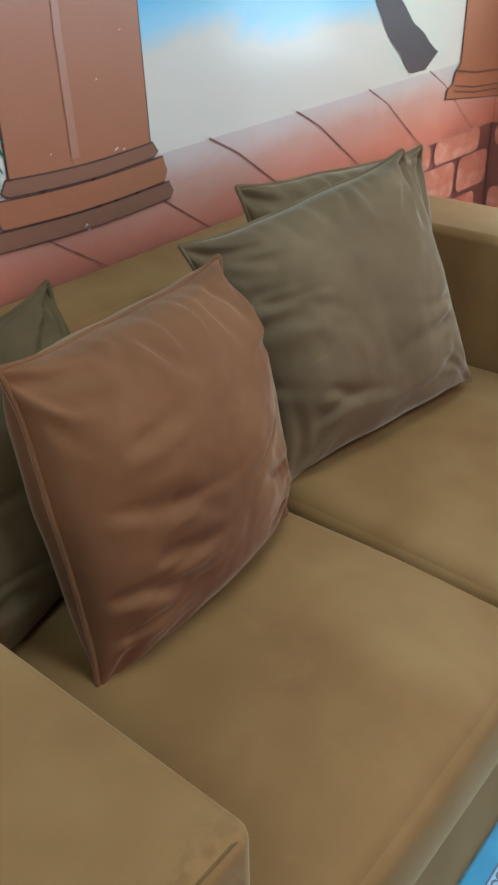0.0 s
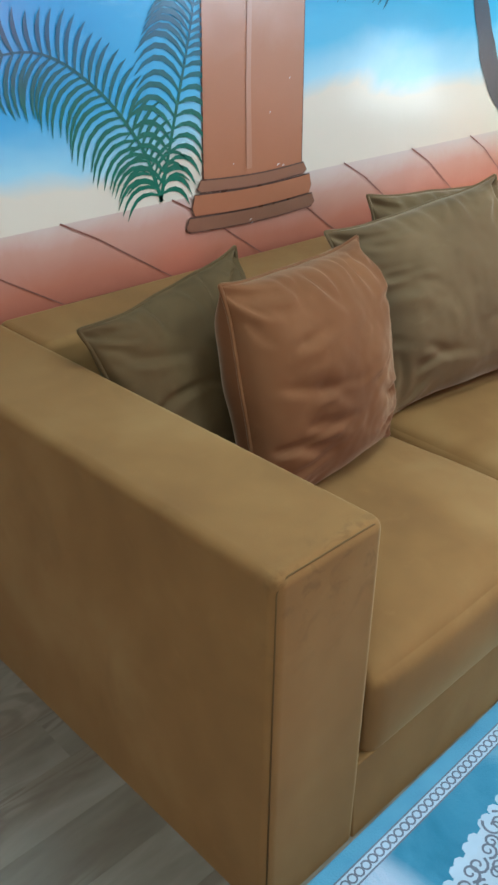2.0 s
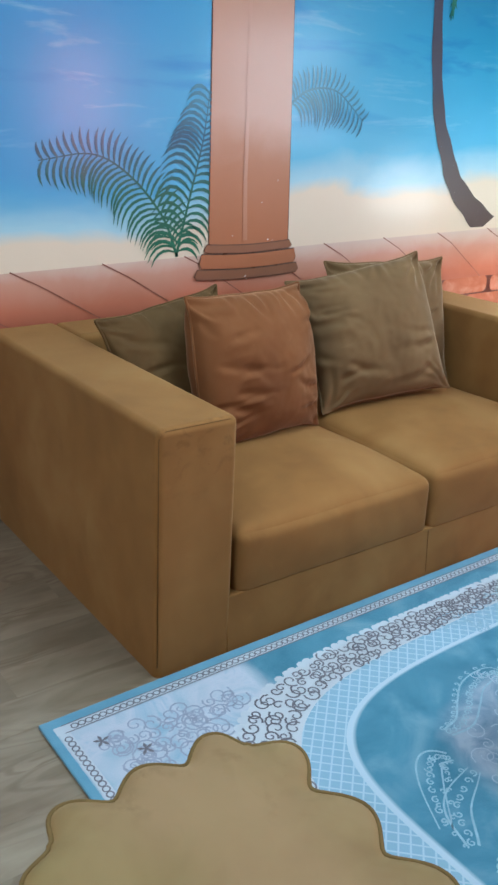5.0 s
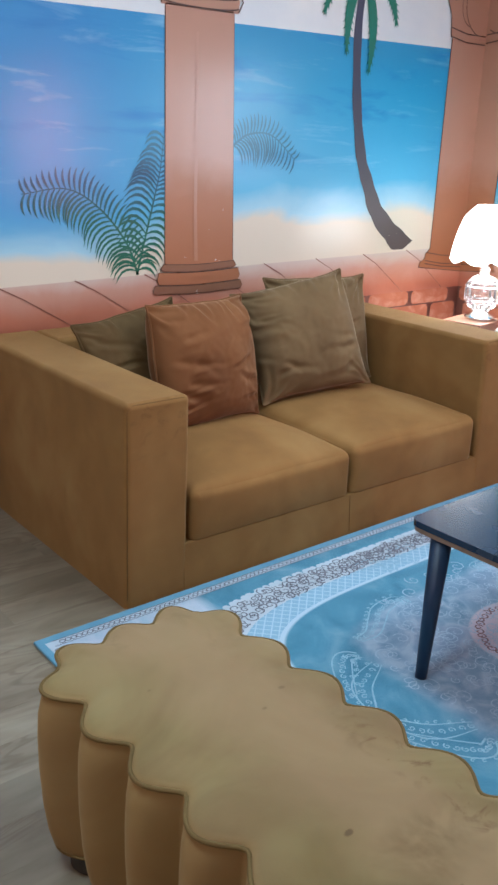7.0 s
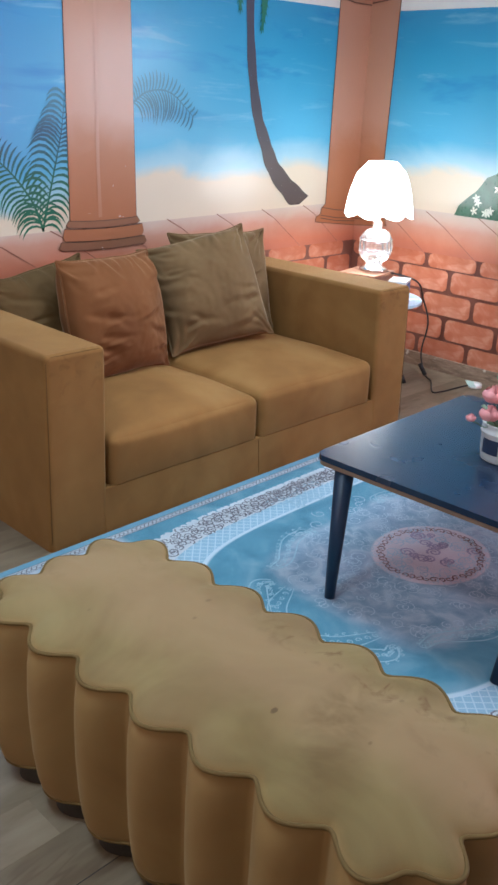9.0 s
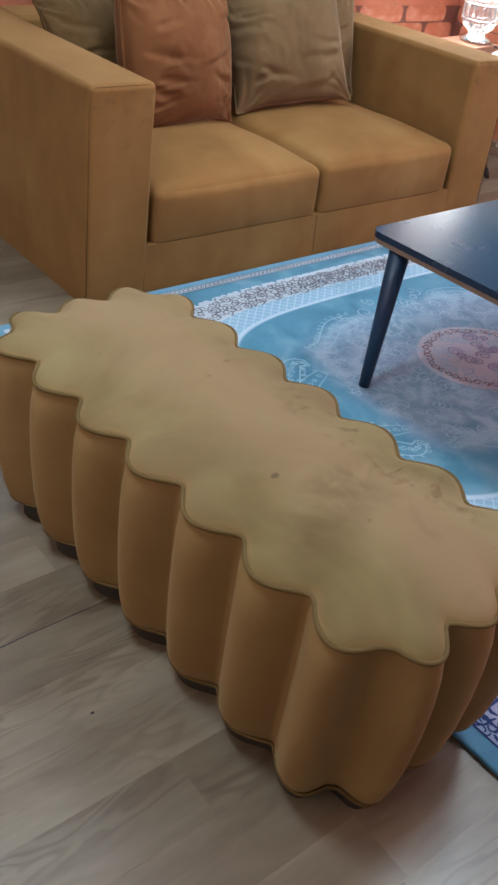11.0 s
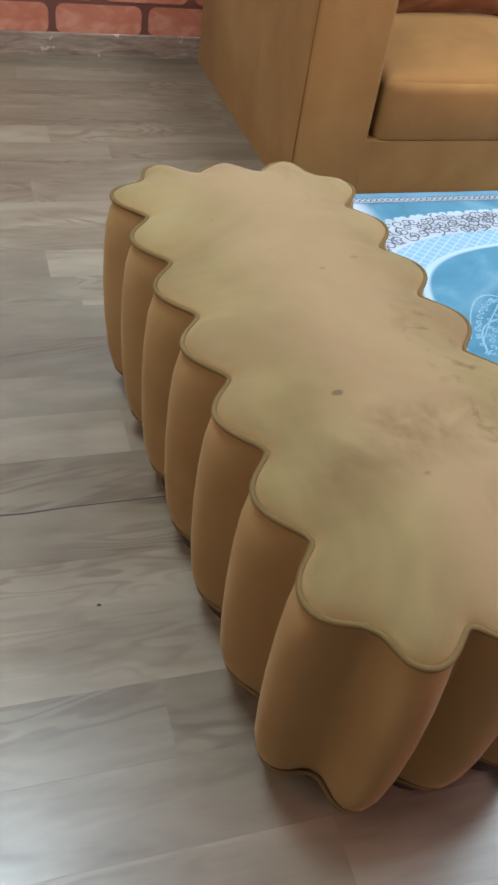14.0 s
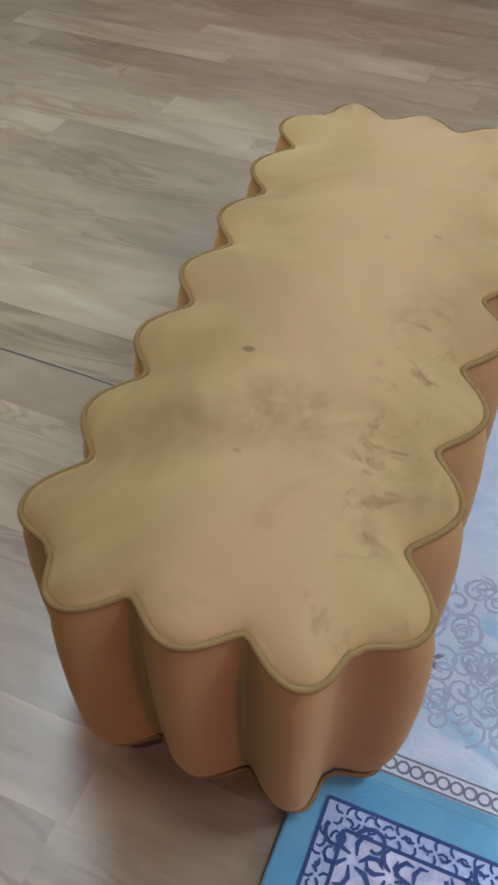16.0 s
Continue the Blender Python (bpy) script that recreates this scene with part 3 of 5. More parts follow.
def arc(cx, cy, rx, ry, a0, a1, n=10):
    return [(cx + rx * math.cos(radians(a0 + (a1 - a0) * i / n)), cy + ry * math.sin(radians(a0 + (a1 - a0) * i / n))) for i in range(n + 1)]


def painted_joints():
    """Slanting joints and the top edge of the painted coping."""
    lines = Flat(north(0.002))
    for k in range(-9, 8):
        x = 0.405 + 0.325 * k
        top = 0.829 + 0.017 * x
        if x < WALL_W or x + 0.33 > WALL_E:
            continue
        lines.stroke([(x, top), (x + 0.10, top - 0.052), (x + 0.33, 0.64)], 0.0045, 0.003)
    lines.build("painted_joint", M_SOFTLINE, wall_north)
    lines = Flat(east(0.002))
    for k in range(-12, 2):
        y = 0.60 + 0.33 * k
        if y - 0.35 > WALL_S:
            lines.stroke([(y, 0.868), (y - 0.12, 0.80), (y - 0.35, 0.64)], 0.0045, 0.003)
    lines.build("painted_joint", M_SOFTLINE, wall_east)


def painted_column_one():
    """Column with a three-tier foot and a leaf capital."""
    outline = Flat(north(0.002))
    outline.field([(0.830, 0.86), (1.199, 0.86), (1.172, 1.89), (0.830, 1.89)])
    outline.build("column_outline", M_LINE, wall_north)
    shaft = Flat(north(0.004))
    shaft.field([(0.834, 0.86), (1.194, 0.86), (1.168, 1.89), (0.833, 1.89)])
    shaft.build("column_shaft", M_SHAFT, wall_north)
    Flat(north(0.006)).stroke([(0.992, 0.885), (0.985, 1.1), (0.987, 1.4), (0.985, 1.80)], 0.020, 0.012).build("column_highlight", M_SHAFT_LIGHT, wall_north)

    def tier(xl, xr, z0, z1, bulge, mat_):
        for d, grow, m in ((0.006, 0.0032, M_LINE), (0.008, 0.0, mat_)):
            sag = lambda u: 0.006 - 0.008 * math.sin(math.pi * (u - xl) / (xr - xl))
            top = [(xl + (xr - xl) * i / 14, z1 + sag(xl + (xr - xl) * i / 14) + grow) for i in range(15)]
            bot = [(xl + (xr - xl) * i / 14, z0 + sag(xl + (xr - xl) * i / 14) - grow) for i in range(15)]
            right = [(xr + bulge + grow, (z0 + z1) / 2)]
            left = [(xl - bulge - grow, (z0 + z1) / 2)]
            Flat(north(d)).field(bot + right + top[::-1] + left).build("column_foot", m, wall_north)

    tier(0.822, 1.200, 0.842, 0.870, 0.012, M_BASE_DARK)
    tier(0.800, 1.226, 0.785, 0.836, 0.008, M_BASE)
    tier(0.782, 1.240, 0.746, 0.780, 0.010, M_BASE_DARK)
    chip = Flat(north(0.011))
    for x, z, r in ((1.095, 0.884, 0.006), (1.115, 0.880, 0.004), (0.93, 0.905, 0.003), (1.06, 1.02, 0.0035), (1.13, 1.10, 0.003), (0.995, 0.752, 0.005), (1.0, 0.742, 0.004)):
        chip.field([(x + r * math.cos(q), z + 0.6 * r * math.sin(q * 1.3)) for q in (0.1, 1.2, 2.1, 3.3, 4.4, 5.4)])
    chip.build("paint_chip", M_WHITE, wall_north)
    cap = Flat(north(0.004))
    cap.field([(0.812, 1.885), (1.19, 1.885), (1.196, 1.93), (1.185, 1.98), (1.215, 2.08), (1.26, 2.16), (0.75, 2.16), (0.79, 2.08), (0.82, 1.98), (0.806, 1.93)])
    cap.build("column_capital", M_SHAFT, wall_north)
    line = Flat(north(0.006))
    line.stroke(arc(1.0, 1.905, 0.192, 0.016, 180, 360), 0.006)
    line.stroke(arc(1.0, 1.942, 0.19, 0.016, 180, 360), 0.006)
    line.stroke(arc(1.0, 2.06, 0.10, 0.11, 150, 390, 20), 0.005)
    line.stroke([(0.812, 1.89), (0.803, 1.93), (0.82, 1.98), (0.79, 2.08), (0.75, 2.16)], 0.007)
    line.stroke([(1.19, 1.89), (1.212, 1.93), (1.185, 1.98), (1.215, 2.08), (1.26, 2.16)], 0.007)
    line.build("capital_outline", M_LINE, wall_north)


def painted_column_two():
    """Column painted round the corner of the room."""
    for d, g, m in ((0.002, 0.004, M_LINE), (0.004, 0.0, M_SHAFT)):
        Flat(north(d)).field([(2.545 - g, 0.86), (WALL_E - d, 0.86), (WALL_E - d, 1.93), (2.553 - g, 1.93)]).build("column_shaft", m, wall_north)
        Flat(east(d)).field([(0.925 - g, 0.86), (WALL_N - d, 0.86), (WALL_N - d, 1.95), (0.905 - g, 1.95)]).build("column_shaft", m, wall_east)
        Flat(north(d + 0.002)).field([(2.462 - g, 0.775 - g), (WALL_E - d, 0.735 - g), (WALL_E - d, 0.87), (2.545 - g, 0.87), (2.51 - g, 0.845), (2.505 - g, 0.815), (2.47 - g, 0.80)]).build("column_foot", m, wall_north)
        Flat(east(d + 0.002)).field([(0.86 - g, 0.76 - g), (WALL_N - d, 0.735 - g), (WALL_N - d, 0.87), (0.925 - g, 0.87), (0.89 - g, 0.845), (0.885 - g, 0.81)]).build("column_foot", m, wall_east)
        Flat(north(d + 0.002)).field([(2.54 - g, 1.92), (WALL_E - d, 1.93), (WALL_E - d, 2.24), (2.44 - g, 2.24), (2.50 - g, 2.14), (2.485 - g, 2.10), (2.53 - g, 2.02)]).build("column_capital", m, wall_north)
        Flat(east(d + 0.002)).field([(0.90 - g, 1.94), (WALL_N - d, 1.93), (WALL_N - d, 2.24), (0.78 - g, 2.24), (0.84 - g, 2.14), (0.85 - g, 2.10), (0.89 - g, 2.02)]).build("column_capital", m, wall_east)
    line = Flat(north(0.008))
    line.stroke([(2.535, 1.965), (2.66, 1.945), (2.81, 1.945)], 0.006)
    line.stroke([(2.535, 1.925), (2.66, 1.905), (2.81, 1.905)], 0.006)
    line.stroke(arc(2.78, 2.09, 0.15, 0.15, 100, 260, 16), 0.005)
    line.stroke(arc(2.68, 2.08, 0.08, 0.10, 90, 270, 12), 0.004)
    line.stroke(arc(2.545, 2.13, 0.035, 0.04, 0, 300, 12), 0.004)
    for z in (0.852, 0.808, 0.792):
        line.stroke([(2.505, z), (2.64, z - 0.022), (2.81, z - 0.034)], 0.005)
    line.build("capital_outline", M_LINE, wall_north)
    line = Flat(east(0.008))
    for z in (1.945, 1.985):
        line.stroke([(0.895, z), (1.0, z - 0.02), (1.09, z - 0.03)], 0.006)
    line.stroke(arc(1.02, 2.09, 0.10, 0.13, 60, 300, 16), 0.005)
    for z in (0.845, 0.80):
        line.stroke([(0.885, z), (0.98, z - 0.02), (1.09, z - 0.028)], 0.005)
    line.build("capital_outline", M_LINE, wall_east)


def painted_frond(spine, longest, count, lean, name="painted_frond", under=1.0, over=1.0):
    """A feather-shaped palm frond: a rib with many curved leaflets."""
    rng = random.Random(int(spine[0][0] * 1000) + count)
    pts = [(p.x, p.y) for p in smooth_line([(a, b, 0) for a, b in spine], 12)]
    fl = Flat(north(0.002))
    fl.stroke(pts, 0.011, 0.003)
    n = len(pts) - 1
    for i in range(count):
        t = 0.03 + 0.95 * i / (count - 1)
        k = min(n - 1, int(t * n))
        p, q = Vector(pts[k]), Vector(pts[k + 1])
        d = (q - p).normalized()
        p = p + (q - p) * (t * n - k)
        size = longest * (0.45 + 0.55 * math.sin(math.pi * min(1, 0.18 + t * 0.80)))
        for side, gain in ((1, over), (-1, under)):
            if gain <= 0:
                continue
            nrm = Vector((-d.y, d.x)) * side
            L = size * gain * rng.uniform(0.88, 1.08)
            c1 = p + nrm * L * 0.55 + d * L * (0.42 + lean)
            tip = p + nrm * L * 0.95 + d * L * (0.10 + lean) + Vector((0, -0.30 * L))
            if nrm.y > 0.35:
                # leaflets on the upper side stand up, nearly straight
                L *= 0.74
                c1 = p + nrm * L * 0.5 + d * L * (0.26 + lean)
                tip = p + nrm * L * 0.98 + d * L * (0.16 + lean)
            line = [p.lerp(c1, s).lerp(c1.lerp(tip, s), s) for s in (0, 0.2, 0.4, 0.6, 0.8, 1)]
            fl.stroke([(w.x, w.y) for w in line], 0.004, 0.001, 0.136 * longest)
    return fl.build(name, M_FROND, wall_north)


def painted_palm():
    trunk = smooth_line([(1.905, 2.12, 0), (1.888, 1.875, 0), (1.912, 1.585, 0), (1.965, 1.34, 0), (2.03, 1.20, 0), (2.10, 1.075, 0), (2.22, 0.965, 0), (2.36, 0.868, 0)], 8)
    rng = random.Random(4)
    fl = Flat(north(0.002))
    n = len(trunk)
    left, right = [], []
    for i, p in enumerate(trunk):
        d = (trunk[min(n - 1, i + 1)] - trunk[max(0, i - 1)]).normalized()
        w = (0.023 + 0.040 * (i / n) ** 1.6) * (1 + 0.06 * math.sin(i * 0.9) + rng.uniform(-0.02, 0.02))
        left.append((p.x - d.y * w, max(0.876, p.y + d.x * w)))
        right.append((p.x + d.y * w, max(0.876, p.y - d.x * w)))
    for i in range(n - 1):
        fl.field([left[i], right[i], right[i + 1], left[i + 1]])
    fl.build("painted_palm_trunk", M_TRUNK, wall_north)
    for tip, bend in (((1.665, 1.93), (1.74, 2.16)), ((1.823, 1.775), (1.80, 2.05)), ((1.968, 1.70), (2.02, 1.98)), ((2.14, 1.925), (2.09, 2.15)), ((1.58, 2.12), (1.70, 2.24)), ((2.28, 2.10), (2.14, 2.24)), ((1.93, 2.42), (1.90, 2.25))):
        root = Vector((1.905, 2.11))
        a, b = Vector(bend), Vector(tip)
        fl = Flat(north(0.004))
        line = [root.lerp(a, s / 14).lerp(a.lerp(b, s / 14), s / 14) for s in range(15)]
        fl.stroke([(p.x, p.y) for p in line], 0.02, 0.002, 0.10)
        for i in range(2, 14):
            p, q = line[i], line[i + 1] if i < 14 else line[i]
            d = (q - p).normalized()
            for s in (1, -1):
                e = p + Vector((-d.y, d.x)) * s * 0.036 * math.sin(math.pi * i / 15) + d * 0.03
                fl.stroke([(p.x, p.y), (e.x, e.y)], 0.016, 0.001)
        fl.build("painted_palm_leaf", M_LEAF, wall_north)


def painted_bush():
    fl = Flat(east(0.002))
    rng = random.Random(9)
    top = [(0.42, 0.868)]
    for i in range(14):
        y = 0.40 - i * 0.05
        top.append((y, min(1.22, 0.90 + (0.42 - y) * 0.95) + rng.uniform(-0.012, 0.018)))
    fl.field(top + [(-0.26, 0.868)])
    fl.build("painted_bush", M_BUSH, wall_east)
    fl = Flat(east(0.005))
    for k in range(26):
        y = rng.uniform(-0.2, 0.36)
        z = rng.uniform(0.885, min(1.18, 0.88 + (0.42 - y) * 0.8))
        a0 = rng.uniform(0, 72)
        for j in range(5):
            a = radians(a0 + 72 * j)
            fl.stroke([(y, z), (y + 0.013 * math.cos(a), z + 0.013 * math.sin(a)), (y + 0.024 * math.cos(a), z + 0.024 * math.sin(a))], 0.003, 0.003, 0.022)
    fl.build("painted_blossom", M_PETAL, wall_east)


painted_joints()
painted_column_one()
painted_column_two()
painted_frond([(0.70, 0.842), (0.645, 0.975), (0.53, 1.11), (0.385, 1.19), (0.195, 1.172)], 0.138, 31, 0.08, over=0.95, under=1.05)
painted_frond([(0.695, 0.842), (0.735, 0.99), (0.78, 1.15), (0.808, 1.26), (0.828, 1.40)], 0.165, 24, 0.05, under=0.7)
painted_frond([(1.175, 1.365), (1.27, 1.418), (1.40, 1.415), (1.542, 1.312)], 0.115, 22, 0.02)
painted_palm()
painted_bush()


def painted_bricks():
    """Round-cornered painted bricks below the coping, each one field of paint."""
    def brick_mesh(L, H, on_east):
        r, pts = min(0.028, H * 0.4), []
        for cx, cy, a in ((L / 2 - r, H / 2 - r, 0), (-L / 2 + r, H / 2 - r, 90), (-L / 2 + r, -H / 2 + r, 180), (L / 2 - r, -H / 2 + r, 270)):
            pts += arc(cx, cy, r, r, a, a + 90, 4)
        vs = [(0, u, v) if on_east else (u, 0, v) for u, v in pts]
        return mesh_of("painted_brick", vs, [tuple(range(len(vs)))[::-1] if on_east else tuple(range(len(vs)))], M_BRICK)

    rows = ((0.611, 0.076, 0.56), (0.508, 0.116, 0.398), (0.376, 0.116, 0.234), (0.244, 0.116, 0.40), (0.124, 0.100, 0.234))
    for z, h, shift in rows:
        mn, me = brick_mesh(0.305, h, False), brick_mesh(0.305, h, True)
        for k in range(-8, 3):
            y = shift + 0.165 + 0.33 * k
            if WALL_S + 0.3 < y < 0.93:
                piece("painted_brick", me, wall_east, pose(WALL_E - 0.003, y, z))
                last_y = y + 0.165
        if WALL_N - last_y > 0.1:
            cut = WALL_N - last_y - 0.03
            piece("painted_brick", brick_mesh(cut, h, True), wall_east, pose(WALL_E - 0.003, last_y + 0.0125 + cut / 2, z))
        for k in range(-8, 9):
            x = 0.37 + shift + 0.33 * k
            if WALL_W + 0.2 < x < WALL_E - 0.16 and (x < 0.35 or x > 1.6):
                piece("painted_brick", mn, wall_north, pose(x, WALL_N - 0.003, z))
                last_x = x + 0.165
        if WALL_E - last_x > 0.1:
            cut = WALL_E - last_x - 0.03
            piece("painted_brick", brick_mesh(cut, h, False), wall_north, pose(last_x + 0.0125 + cut / 2, WALL_N - 0.003, z))


# ---- sofa ----
def sofa():
    s = thing("sofa", "two-seat olive-gold velvet sofa with wide square arms", "sofa", pose(0, 0, 0, 0, 0, 0.5))
    W, D, H, A = 1.90, 1.085, 0.66, 0.226

    def upholstered(name, x0, x1, y0, y1, z0, z1, r, label="", spread=(0, 0)):
        bm = box(x0, x1, y0, y1, z0, z1)
        es = [e for e in bm.edges if max(v.co.z for v in e.verts) > z0 + 0.01]
        bmesh.ops.bevel(bm, geom=es, offset=r, segments=5, profile=0.5, affect="EDGES")
        for v in bm.verts:
            if v.co.z < z0 + 0.01:
                v.co.x += spread[0]
                v.co.y += spread[1]
        for e in bm.edges:
            e.smooth = max(v.co.z for v in e.verts) > z0 + 0.01
        ob = part(name, bm, M_SOFA, s, label, True)
        ob.modifiers.new("even_shading", "WEIGHTED_NORMAL").keep_sharp = True
        return ob

    arms = []
    for x0 in (0.0, W - A):
        a = upholstered("arm", x0, x0 + A, 0.0, D, 0.0, H, 0.02, "", (-0.014 if x0 == 0 else 0.010, -0.010))
        arms.append(a)
        z = H - 0.006
        k = 1 if x0 == 0 else -1
        xo, xi = (x0 + 0.0055, x0 + A - 0.012) if x0 == 0 else (x0 + A - 0.0055, x0 + 0.012)
        rim = [(xo - 0.013 * k, -0.005, 0.03), (xo, 0.0055, z - 0.02), (xo + 0.006 * k, 0.0055, z - 0.006), (xo + 0.02 * k, 0.0055, z), (xi - 0.014 * k, 0.0055, z), (xi, 0.0055, z - 0.006)]
        part("seam", tube(rim, 0.0014, 6), M_SEAM, a, "stitched seam", True)
    upholstered("backrest", A - 0.004, W - A + 0.004, D - 0.2, D - 0.002, 0.012, H - 0.002, 0.02)
    upholstered("base", A - 0.024, W - A + 0.024, -0.0015, D - 0.19, 0.0, 0.165, 0.004, "", (0, -0.010))
    part("seam", tube([(W / 2, -0.0105, 0.02), (W / 2, -0.0022, 0.158)], 0.0012, 6), M_SEAM, s)
    for i in range(2):
        x0 = A + 0.006 + i * (W - 2 * A - 0.012) / 2 + 0.002
        x1 = x0 + (W - 2 * A - 0.012) / 2 - 0.004
        y0, y1, z0, z1, r = -0.004, D - 0.21, 0.166, 0.338 + 0.010 * i, 0.034
        bm = box(-1, 1, -1, 1, -1, 1)
        bmesh.ops.subdivide_edges(bm, edges=bm.edges[:], cuts=27, use_grid_fill=True)
        for v in bm.verts:
            u, w, h = (math.copysign(1 - (1 - abs(c)) ** 1.9, c) for c in v.co)
            p = Vector(((x0 + x1) / 2 + u * (x1 - x0) / 2, (y0 + y1) / 2 + w * (y1 - y0) / 2, (z0 + z1) / 2 + h * (z1 - z0) / 2))
            core = Vector((max(x0 + r, min(x1 - r, p.x)), max(y0 + r, min(y1 - r, p.y)), max(z0 + 0.008, min(z1 - r, p.z))))
            d = p - core
            if d.length > 1e-6:
                d = d.normalized() * (r if p.z > z0 + r else min(r, d.length))
            p = core + d
            dome = max(0, 1 - abs(u) ** 2.6) * max(0, 1 - abs(w) ** 2.8)
            wr = noise.noise(Vector((p.x * 5 + i * 7, p.y * 4, p.z * 4)))
            crease = math.exp(-((p.x - x0 - 0.34 * (x1 - x0)) / 0.010) ** 2) * max(0, -w) ** 8 * max(0, h + 0.4)
            p.z += (0.052 * dome + 0.007 * wr) * max(0, h)
            p.y += 0.006 * crease - 0.010 * (1 - h * h) * (1 - abs(u) ** 4) * max(0, -w) ** 6
            v.co = p
        part("seat_cushion", bm, M_SOFA, s, "plump seat cushion", True)
    return s


def pillow(name, label, tl, tr, br, bl, thick, material, seed, sag=0.085):
    """A square cushion between its four seam corners: full in the middle, eared corners, drag folds from the seams."""
    rng = random.Random(seed)
    tl, tr, br, bl = (Vector(p) for p in (tl, tr, br, bl))
    nrm = ((tr - bl).cross(tl - br)).normalized()
    if nrm.y > 0:
        nrm = -nrm
    N = 84
    origin = (bl + br) / 2
    ob = thing(name, label, "cushion", pose(*origin), "sofa cushions")
    bm = bmesh.new()

    def base_point(u, v):
        # edges draw in between the pointed corners
        lean = 1 + 0.25 * noise.noise(Vector((u * 1.3, v * 1.3, seed)))
        uu = u * (1 - sag * lean * (1 - abs(v) ** 5)) + 0.010 * noise.noise(Vector((v * 3, seed, 2.0))) * (1 - v * v)
        vv = v * (1 - sag * lean * (1 - abs(u) ** 5)) + 0.010 * noise.noise(Vector((u * 3, seed, 5.0))) * (1 - u * u)
        uu, vv = uu * (1 - 0.03 * (u * v) ** 16), vv * (1 - 0.03 * (u * v) ** 16)
        return tl.lerp(tr, (uu + 1) / 2).lerp(bl.lerp(br, (uu + 1) / 2), (1 - vv) / 2)

    # folds: start, direction, length, half width, depth
    folds = []
    for cu, cv in ((-1, 1), (1, 1), (-1, -1), (1, -1)):
        for k in range(4):
            a = math.atan2(-cv, -cu) + radians(-33 + 22 * k + rng.uniform(-6, 6))
            folds.append((cu * 0.97, cv * 0.97, math.cos(a), math.sin(a), rng.uniform(0.3, 0.75), rng.uniform(0.035, 0.065), rng.uniform(0.007, 0.014) * (1.0 if cv > 0 else 0.5)))
    for k in range(9):
        u, a = -0.8 + 1.6 * k / 8 + rng.uniform(-0.06, 0.06), radians(rng.uniform(-115, -65))
        folds.append((u, 0.97, math.cos(a), math.sin(a), rng.uniform(0.2, 0.45), rng.uniform(0.04, 0.065), rng.uniform(0.004, 0.009)))
    for k in range(13):
        side, a = rng.choice((-1, -1, 1)), radians(rng.uniform(-38, 8))
        folds.append((side * rng.uniform(0.55, 0.97), rng.uniform(-0.75, 0.65), -side * math.cos(a), math.sin(a), rng.uniform(0.35, 0.95), rng.uniform(0.03, 0.065), rng.uniform(0.0025, 0.0075)))

    def fold_depth(u, v):
        z = 0.0
        for fu, fv, du, dv, length, w, deep in folds:
            along = (u - fu) * du + (v - fv) * dv
            if along < -0.06 or along > length:
                continue
            across = (u - fu) * dv - (v - fv) * du + 0.06 * math.sin(along * 5 + fu * 9)
            if abs(across) > 4 * w:
                continue
            t = along / length
            k = max(0.0, min(1.0, (along + 0.06) / 0.12)) * (1 - t) ** 0.8
            z += 1.6 * deep * k * (math.exp(-(across / w) ** 2) - 0.55 * math.exp(-((across - 1.9 * w) / w) ** 2))
        return z

    for side in (1, -1):
        g = []
        for j in range(N + 1):
            row = []
            for i in range(N + 1):
                u, v = 2 * i / N - 1, 2 * j / N - 1
                u, v = math.sin(u * math.pi / 2) * 0.35 + u * 0.65, math.sin(v * math.pi / 2) * 0.35 + v * 0.65
                corner = (1 - abs(u)) ** 2 + (1 - abs(v)) ** 2
                f = max(0, 1 - u * u) ** 0.42 * max(0, 1 - v * v) ** 0.36 * (1 - 0.6 * math.exp(-corner / 0.035))
                q = noise.noise(Vector((u * 2.2 + seed, v * 2.0, side * 3.0)))
                t = thick / 2 * f * (1 + 0.12 * q + 0.13 * v)
                if side > 0:
                    t -= fold_depth(u, v) * min(1, f * 3.0)
                    t += 0.0025 * noise.noise(Vector((u * 9, v * 9, seed))) * f
                p = base_point(u, v) + nrm * t * side - origin
                if abs(u) > 0.999 or abs(v) > 0.999:
                    row.append(g0[j][i] if side < 0 else bm.verts.new(p))
                else:
                    row.append(bm.verts.new(p))
            g.append(row)
        if side > 0:
            g0 = g
        for j in range(N):
            for i in range(N):
                q = (g[j][i], g[j][i + 1], g[j + 1][i + 1], g[j + 1][i])
                bm.faces.new(q if side > 0 else q[::-1])
    ring = [g0[0][i].co.copy() for i in range(N)] + [g0[j][N].co.copy() for j in range(N)] + [g0[N][i].co.copy() for i in range(N, 0, -1)] + [g0[j][0].co.copy() for j in range(N, 0, -1)]
    part("cover", bm, material, ob, "", True)
    part("piping", tube(ring, 0.0045, 6, True), material, ob, "", True)
    return ob


sofa()
pillow("cushion", "copper-brown velvet cushion with wrinkled top on the sofa", (0.405, 0.567, 0.828), (0.892, 0.632, 0.824), (0.898, 0.490, 0.356), (0.385, 0.43, 0.362), 0.28, M_COPPER, 3)
pillow("cushion", "grey-olive velvet cushion leaning on another cushion", (0.943, 0.788, 0.790), (1.404, 0.606, 0.898), (1.458, 0.422, 0.420), (0.955, 0.547, 0.362), 0.26, M_OLIVE, 8)
pillow("cushion", "olive velvet cushion behind another on the sofa", (1.151, 0.829, 0.843), (1.640, 0.697, 0.848), (1.64, 0.60, 0.38), (1.17, 0.71, 0.38), 0.17, M_OLIVE, 13)
